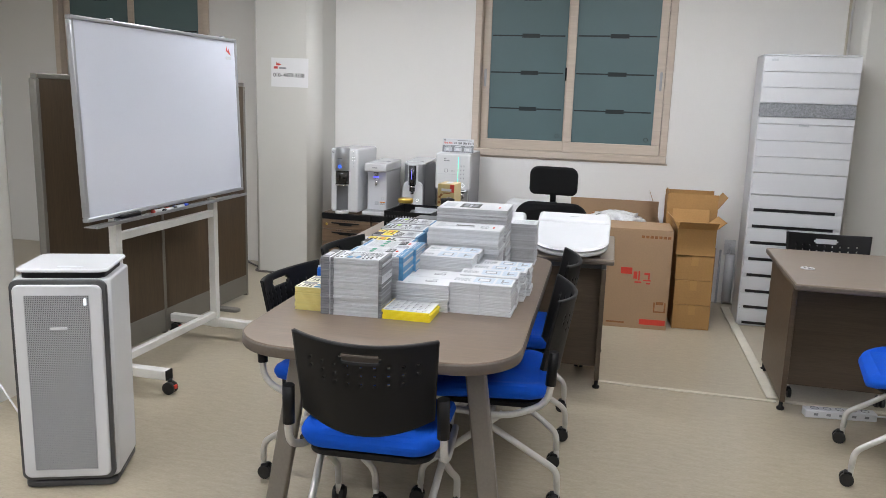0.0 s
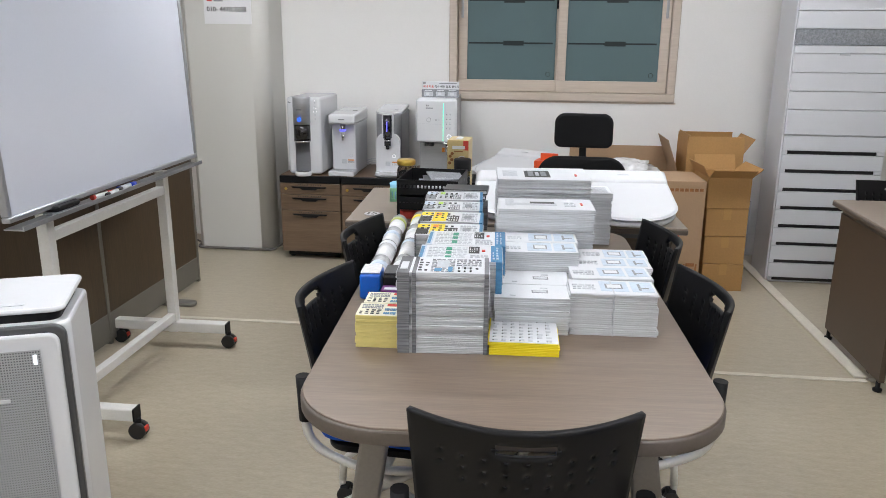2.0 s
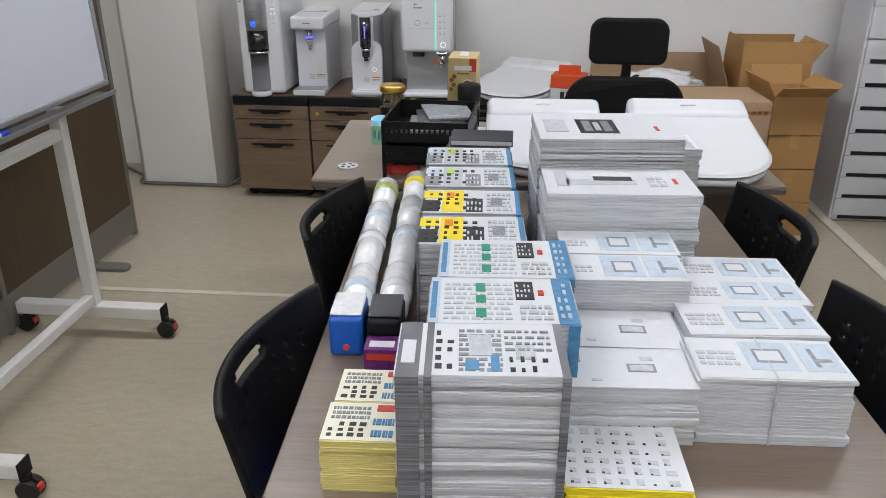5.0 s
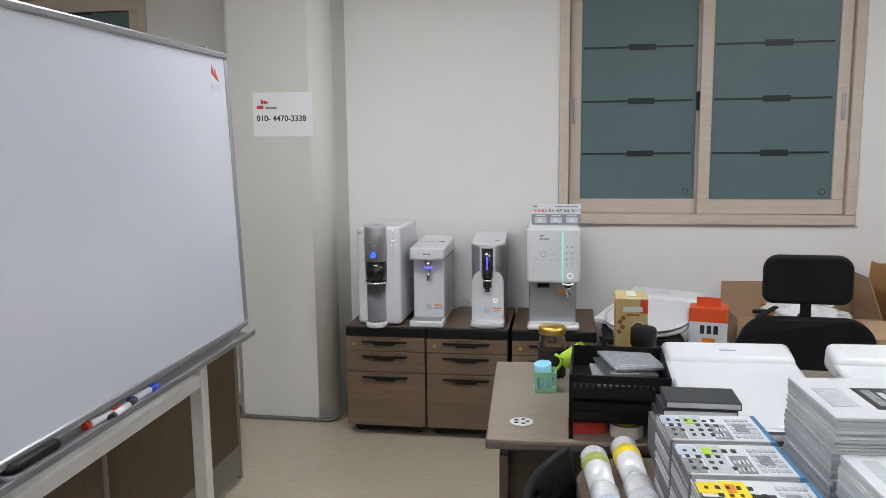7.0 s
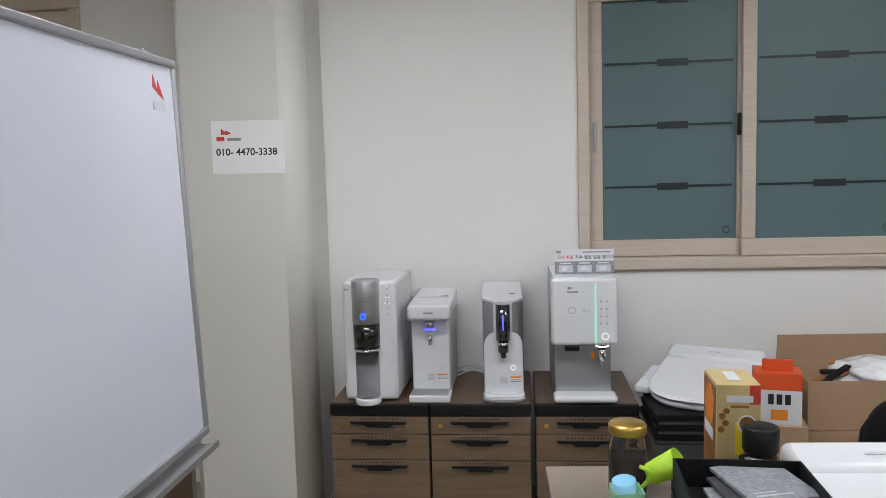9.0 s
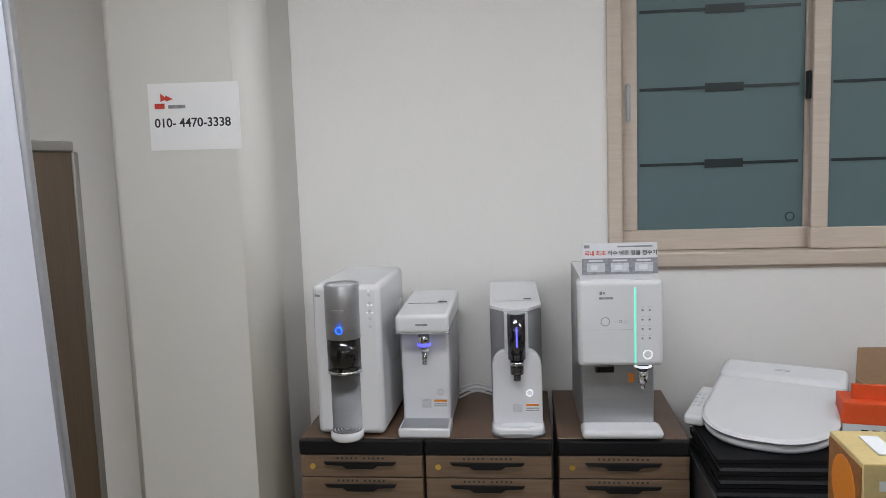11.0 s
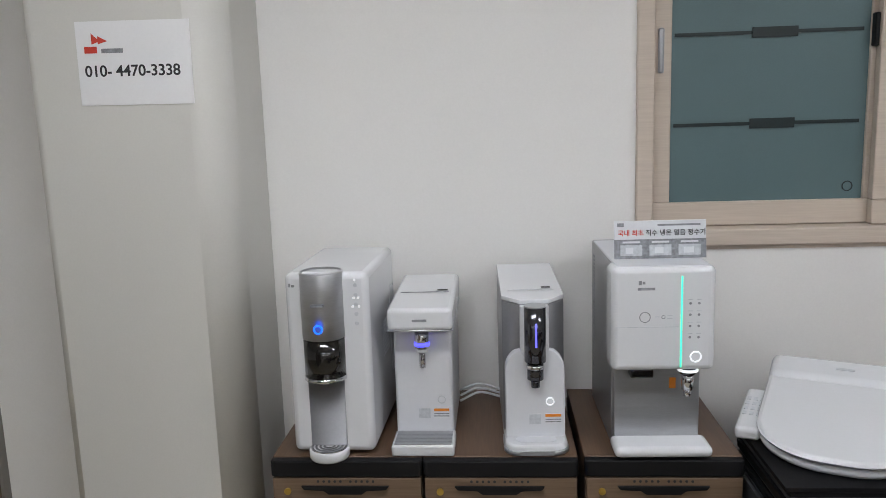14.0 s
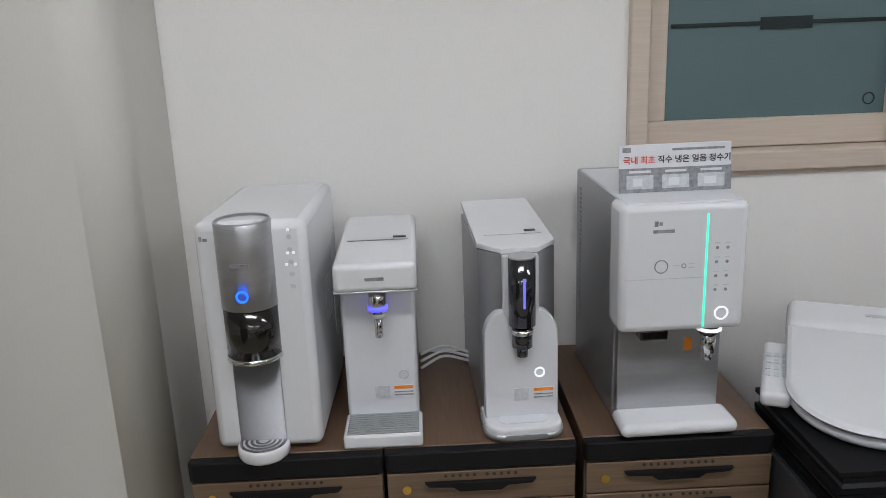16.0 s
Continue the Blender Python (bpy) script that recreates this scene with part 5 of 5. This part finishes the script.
side_foam = cyl((-0.0024, 0.075, 0.215), (-0.0012, 0.075, 0.215), 0.052, 24)
part("side_foam", side_foam, INKO, cf, "orange cup rim picture")
part("side_name", box(-0.0030, -0.0024, 0.02, 0.125, 0.135, 0.165), PAPER, cf)
part("red_corner", upright_bars(((0.078, 0.103, 0.235, 0.282),), -0.0012, 0.0), INKR, cf)
part("name_bar", upright_bars(((0.024, 0.086, 0.240, 0.256),), -0.0018, -0.0006), PAPER, cf)
part("name_line", upright_bars(((0.034, 0.076, 0.226, 0.232),), -0.0014, 0.0), BROWNP, cf)
part("cup_picture", cyl((0.072, -0.0014, 0.185), (0.072, 0.0, 0.185), 0.023, 20), PAPER, cf)
part("cup_foam", cyl((0.072, -0.002, 0.187), (0.072, -0.001, 0.187), 0.018, 20), BROWNP, cf)
for bx, bz in ((0.014, 0.205), (0.022, 0.188), (0.012, 0.172), (0.024, 0.218)):
    part("bean_picture", cyl((bx, -0.0014, bz), (bx, 0.0, bz), 0.008, 12), BROWNP, cf)
part("side_panel_print", upright_bars(((0.045, 0.064, 0.11, 0.19),), -0.0010, 0.0), INKY, cf)
part("white_print", upright_bars(((0.008, 0.098, 0.02, 0.085),), -0.0012, 0.0), PAPER, cf)
part("handle_strap", box(0.036, 0.066, 0.035, 0.118, 0.2834, 0.2862, 0.001), PAPER, cf, "white strap handle")
kj = thing("black_lidded_jar", pose(-1.175, 6.120, DZ + 0.122), "small glass jar with a large black lid", "jar")
part("glass", lathe(((0.0, 0.0), (0.034, 0.0), (0.036, 0.004), (0.036, 0.030), (0.0, 0.030)), 22), CLEAR, kj)
part("lid", lathe(((0.0, 0.027), (0.04, 0.027), (0.041, 0.031), (0.041, 0.080), (0.037, 0.084), (0.0, 0.084)), 24), BLACK, kj, "black lid")
for k in range(3):
    bl = thing("black_case", pose(-1.375 + 0.085 * k, 6.06 + 0.012 * k, DZ, 0, 0, 3 * k), "small black plastic case on the desk", "case", "black cases")
    part("shell", prism(rounded(0, 0.07, 0, 0.09, 0.015), 0, 0.10 + 0.011 * k, 0.008), BLACK, bl)
    part("seam", prism(rounded(-0.001, 0.071, -0.001, 0.091, 0.015), 0.04, 0.044), DARKTRIM, bl)


def bidet(m, label, arm=True):
    """A bidet seat: hinge box at local +y, rounded front at -y."""
    t = thing("bidet_seat", m, label, "bidet seat", "bidet seats")
    part("seat", prism(rounded(-0.195, 0.195, -0.27, 0.20, (0.17, 0.17, 0.05, 0.05), 12), 0.0, 0.024, 0.010), WHITE, t, "white seat ring")
    lid = prism(rounded(-0.200, 0.200, -0.275, 0.19, (0.17, 0.17, 0.05, 0.05), 12), 0.026, 0.046, 0.012)
    for v in lid.verts:
        v.co.z += 0.012 * max(0, v.co.y + 0.275) / 0.46
    part("lid", lid, WHITE, t, "glossy white lid")
    hz = box(-0.20, 0.20, 0.13, 0.245, 0.0, 0.085, 0.022, 3)
    for v in hz.verts:
        v.co.z -= max(0, 0.20 - v.co.y) * 0.25 * (v.co.z > 0.04)
    part("hinge_box", hz, WHITE, t, "raised white hinge housing")
    part("name_plate", moved(bars(((-0.025, 0.025, 0.178, 0.190),), 0.0785, 0.0805), pose(0, 0, 0)), INKLG, t)
    part("pad", box(-0.15, 0.15, -0.19, 0.16, -0.006, 0.0), DARKTRIM, t)
    if arm:
        part("control_arm", box(-0.250, -0.185, -0.16, 0.09, -0.004, 0.032, 0.012, 3), WHITE, t, "side control arm")
        bb = bmesh.new()
        for i in range(3):
            for j in range(4):
                box(-0.242 + i * 0.018, -0.231 + i * 0.018, -0.08 + j * 0.03, -0.062 + j * 0.03, 0.0315, 0.0332, bm=bb)
        part("arm_buttons", bb, INKLG, t)
    return t


bidet(pose(-0.420, 5.905, DZ + 0.052, 9.0, 0, 2), "white bidet toilet seat with closed lid on the desk", False)
bidet(pose(-0.906, 5.965, DZ + 0.035, 7, 0, 2), "white bidet toilet seat leaning on samples on the desk", True)
cu = thing("display_cushion", pose(-0.42, 5.86, DZ), "white foam support block under the seat", "block", "support blocks")
part("foam", box(-0.13, 0.13, 0.06, 0.20, 0, 0.060, 0.006), WHITEM, cu)
cu = thing("display_cushion", pose(-0.91, 5.87, DZ), "white foam support block under the seat", "block")
part("foam", box(-0.13, 0.13, 0.06, 0.20, 0, 0.040, 0.006), WHITEM, cu)

# ---- mesh office chair behind the desk ----
mc = thing("office_chair", pose(-0.598, 6.40, 0, 0, 0, 177), "black mesh office chair with a headrest", "chair")
hr = prism(rounded(-0.145, 0.145, 0.945, 1.115, (0.035, 0.035, 0.05, 0.05), 8), -0.02, 0.02, 0.012)
moved(hr, Matrix(((1, 0, 0, 0), (0, 0, -1, -0.03), (0, 1, 0, 0), (0, 0, 0, 1))))
part("headrest", hr, BLACKM, mc, "padded black headrest")
br = prism(rounded(-0.225, 0.225, 0.50, 0.90, (0.05, 0.05, 0.10, 0.10), 8), -0.012, 0.012, 0.008)
moved(br, Matrix(((1, 0, 0, 0), (0, 0, -1, -0.03), (0, 1, 0, 0), (0, 0, 0, 1))))
for v in br.verts:
    v.co.y += 0.5 * v.co.x ** 2
part("backrest", br, BLACKM, mc, "black mesh back")
part("backrest_frame", tube(((-0.21, -0.02, 0.52), (-0.22, -0.02, 0.84), (0.22, -0.02, 0.84), (0.21, -0.02, 0.52)), 0.014, 10), BLACK, mc)
part("headrest_stem", box(-0.018, 0.018, -0.045, -0.03, 0.84, 1.0, 0.004), BLACK, mc)
part("spine", tube(((0, -0.06, 0.90), (0, -0.07, 0.55), (0, 0.0, 0.44)), 0.02, 10), BLACK, mc)
part("seat", prism(rounded(-0.24, 0.24, 0.0, 0.46, 0.09), 0.43, 0.50, 0.02), BLACKM, mc)
part("gas_lift", cyl((0, 0.22, 0.10), (0, 0.22, 0.43), 0.025, 16), BLACK, mc)
for k in range(5):
    a = 2 * math.pi * k / 5 + 0.3
    ex, ey = 0.28 * math.cos(a), 0.22 + 0.28 * math.sin(a)
    part("base_arm", tube(((0, 0.22, 0.12), (ex, ey, 0.075)), 0.018, 8), BLACK, mc)
    castor(mc, ex, ey - 0.012, top=0.085)
for s in (-1, 1):
    part("armrest", tube(((s * 0.25, 0.02, 0.46), (s * 0.28, 0.06, 0.64), (s * 0.28, 0.26, 0.645)), 0.016, 10), BLACK, mc)


# ---- cartons ----
def carton(name, m, W, D, Hh, mm, label, open_top=False, flaps=(), tape=True, group="cardboard boxes"):
    t = thing(name, m, label, "cardboard box", group)
    if open_top:
        b = bmesh.new()
        q = 0.004
        box(0, W, 0, q, 0, Hh, bm=b)
        box(0, W, D - q, D, 0, Hh, bm=b)
        box(0, q, q, D - q, 0, Hh, bm=b)
        box(W - q, W, q, D - q, 0, Hh, bm=b)
        box(q, W - q, q, D - q, 0, q, bm=b)
        part("body", b, mm, t)
        for side, ang in flaps:
            L = D * 0.32 if side in "ns" else W * 0.32
            f = box(0, W if side in "ns" else D, 0, L, 0, 0.004)
            place = {"s": pose(0, 0, Hh, ang, 0, 0) @ Matrix.Scale(-1, 4, (0, 1, 0)), "n": pose(0, D, Hh, ang, 0, 0), "w": pose(0, 0, Hh, 0, 0, 90) @ pose(0, 0, 0, ang, 0, 0), "e": pose(W, D, Hh, 0, 0, -90) @ pose(0, 0, 0, ang, 0, 0)}[side]
            moved(f, place)
            bmesh.ops.recalc_face_normals(f, faces=f.faces)
            part("flap", f, mm, t, "open cardboard flap")
    else:
        part("body", box(0, W, 0, D, 0, Hh, 0.003), mm, t)
        if tape:
            part("tape", box(W / 2 - 0.022, W / 2 + 0.022, -0.0006, D + 0.0006, Hh - 0.06, Hh + 0.0008), TAPE, t, "shiny packing tape")
    return t


bb = carton("large_carton", pose(-0.270, 6.985, 0, 0, 0, 4), 0.42, 0.34, 0.685, CARD, "large plain brown cardboard carton with red print", tape=False)
part("red_mark", upright_bars(((0.095, 0.17, 0.375, 0.42),), -0.001, 0.001), INKR, bb, "red printed badge")
part("red_letters", upright_bars(((0.18, 0.205, 0.345, 0.395), (0.212, 0.222, 0.335, 0.40), (0.19, 0.235, 0.318, 0.328), (0.25, 0.285, 0.375, 0.39), (0.277, 0.287, 0.345, 0.39), (0.245, 0.295, 0.333, 0.342), (0.265, 0.292, 0.312, 0.322)), -0.001, 0.001), INKR, bb, "red printed letters")
part("print_rows", upright_bars([(0.215 + i * 0.028, 0.236 + i * 0.028, 0.625, 0.643) for i in range(7)], -0.001, 0.001), BROWNP, bb)
part("red_label", upright_bars(((0.24, 0.41, 0.03, 0.068),), -0.001, 0.001), INKR, bb, "red printed label")
part("emblem", upright_bars(((0.325, 0.405, 0.12, 0.13), (0.325, 0.335, 0.13, 0.19), (0.395, 0.405, 0.13, 0.19), (0.34, 0.39, 0.175, 0.195)), -0.001, 0.001), BROWNP, bb)
part("corner_text", upright_bars(((0.02, 0.14, 0.03, 0.042),), -0.001, 0.001), BROWNP, bb)
for k in range(3):
    c = carton("small_carton", pose(0.187 - 0.003 * k, 7.10, k * 0.171, 0, 0, 5 + (k % 2)), 0.245, 0.30, 0.168, CARDO, "ochre cardboard box in a stack against the wall", tape=True)
    part("stain", upright_bars(((0.10, 0.145, 0.10, 0.165),), -0.001, 0.001), TAPE, c)
c = carton("open_carton", pose(0.175, 7.09, 0.513, 0, 0, 6), 0.25, 0.30, 0.18, CARDO, "opened ochre cardboard box with raised flaps", True, (("s", -35), ("e", 40), ("n", 70), ("w", 60)))
c = carton("open_carton", pose(0.10, 7.45, 0.515, 0, 0, 2), 0.345, 0.32, 0.27, CARDO, "opened cardboard box with flaps standing up", True, (("s", -95), ("e", 55), ("n", 100), ("w", 95)))
carton("lower_carton", pose(0.10, 7.45, 0.0, 0, 0, 3), 0.36, 0.34, 0.512, CARD, "plain brown cardboard carton under an open box")
sc = carton("sample_carton", pose(-0.60, 7.46, 0.46, 0, 0, 2), 0.66, 0.36, 0.20, CARD, "open cardboard box full of brushes and plastic bags", True, (("e", 110), ("n", 95)))
carton("lower_carton", pose(-0.605, 7.45, 0.0, 0, 0, 2), 0.68, 0.38, 0.457, CARD, "plain brown cardboard carton against the wall")
for k in range(4):
    br = thing("brush_handle", pose(-0.47 + 0.045 * k, 7.60 + 0.02 * k, 0.625 + 0.012 * k, 8, -22 + 9 * k, 24 - 14 * k), "dark brown handle sticking out of the box", "brush", "brushes in the box")
    part("handle", prism(rounded(-0.11, 0.13, -0.016, 0.016, 0.012), 0, 0.016, 0.006), BROWNP if k % 2 else BLACK, br)
bag = thing("plastic_bag", pose(-0.24, 7.64, 0.635), "crumpled translucent white plastic bag in the box", "plastic bag")
b = bmesh.new()
bmesh.ops.create_icosphere(b, subdivisions=4, radius=1.0)
for v in b.verts:
    k = 1 + 0.30 * noise.noise(v.co * 2.6) + 0.12 * noise.noise(v.co * 7)
    v.co = Vector((v.co.x * 0.19 * k, v.co.y * 0.13 * k, v.co.z * 0.075 * k))
for f in b.faces:
    f.smooth = True
part("film", b, WRAP, bag)
ob2 = thing("orange_carton", pose(-0.845, 7.33, 0.53, 0, 0, -12), "orange and white printed gift carton with a cut handle", "box")
part("carton", box(0, 0.17, 0, 0.12, 0, 0.16, 0.002), PAPER, ob2)
part("orange_top", box(-0.001, 0.171, -0.001, 0.121, 0.135, 0.20, 0.002), ORANGE, ob2, "orange upper part")
part("handle_fin", box(0.03, 0.14, 0.04, 0.055, 0.20, 0.245, 0.002), ORANGE, ob2)
part("picture", upright_bars(((0.06, 0.12, 0.02, 0.06),), -0.001, 0.0005), INKO, ob2)
part("text", upright_bars(((0.05, 0.07, 0.08, 0.12), (0.08, 0.10, 0.08, 0.12), (0.11, 0.13, 0.08, 0.12)), -0.001, 0.0005), INKB, ob2)
oc = thing("support_carton", pose(-0.855, 7.31, 0.0, 0, 0, -8), "plain brown carton standing under the orange box", "cardboard box")
part("body", box(0, 0.20, 0, 0.20, 0, 0.53, 0.003), CARD, oc)

# dark crate with black folders and the third bidet seat
cr = thing("dark_crate", pose(-1.250, 7.16, 0, 0, 0, 0), "dark grey crate filled with black folders", "crate")
for x0, x1, y0, y1, z1 in ((0, 0.40, 0, 0.008, 0.50), (0, 0.40, 0.48, 0.488, 0.50), (0, 0.008, 0.008, 0.48, 0.50), (0.392, 0.40, 0.008, 0.48, 0.50), (0.008, 0.392, 0.008, 0.48, 0.008)):
    part("panel", box(x0, x1, y0, y1, 0, z1), DARKTRIM, cr)
for k in range(12):
    part("folder", moved(box(0.02 + rng.uniform(-0.006, 0.006), 0.375 + rng.uniform(-0.008, 0.008), 0.05, 0.43, 0.45 + k * 0.0125, 0.4605 + k * 0.0125), pose(0, 0, 0)), BLACK if k % 3 else DARKTRIM, cr, "black folder")
bidet(pose(-0.985, 7.51, 0.632, 7, 0, -25), "white bidet toilet seat with control arm on a pile of folders", True)
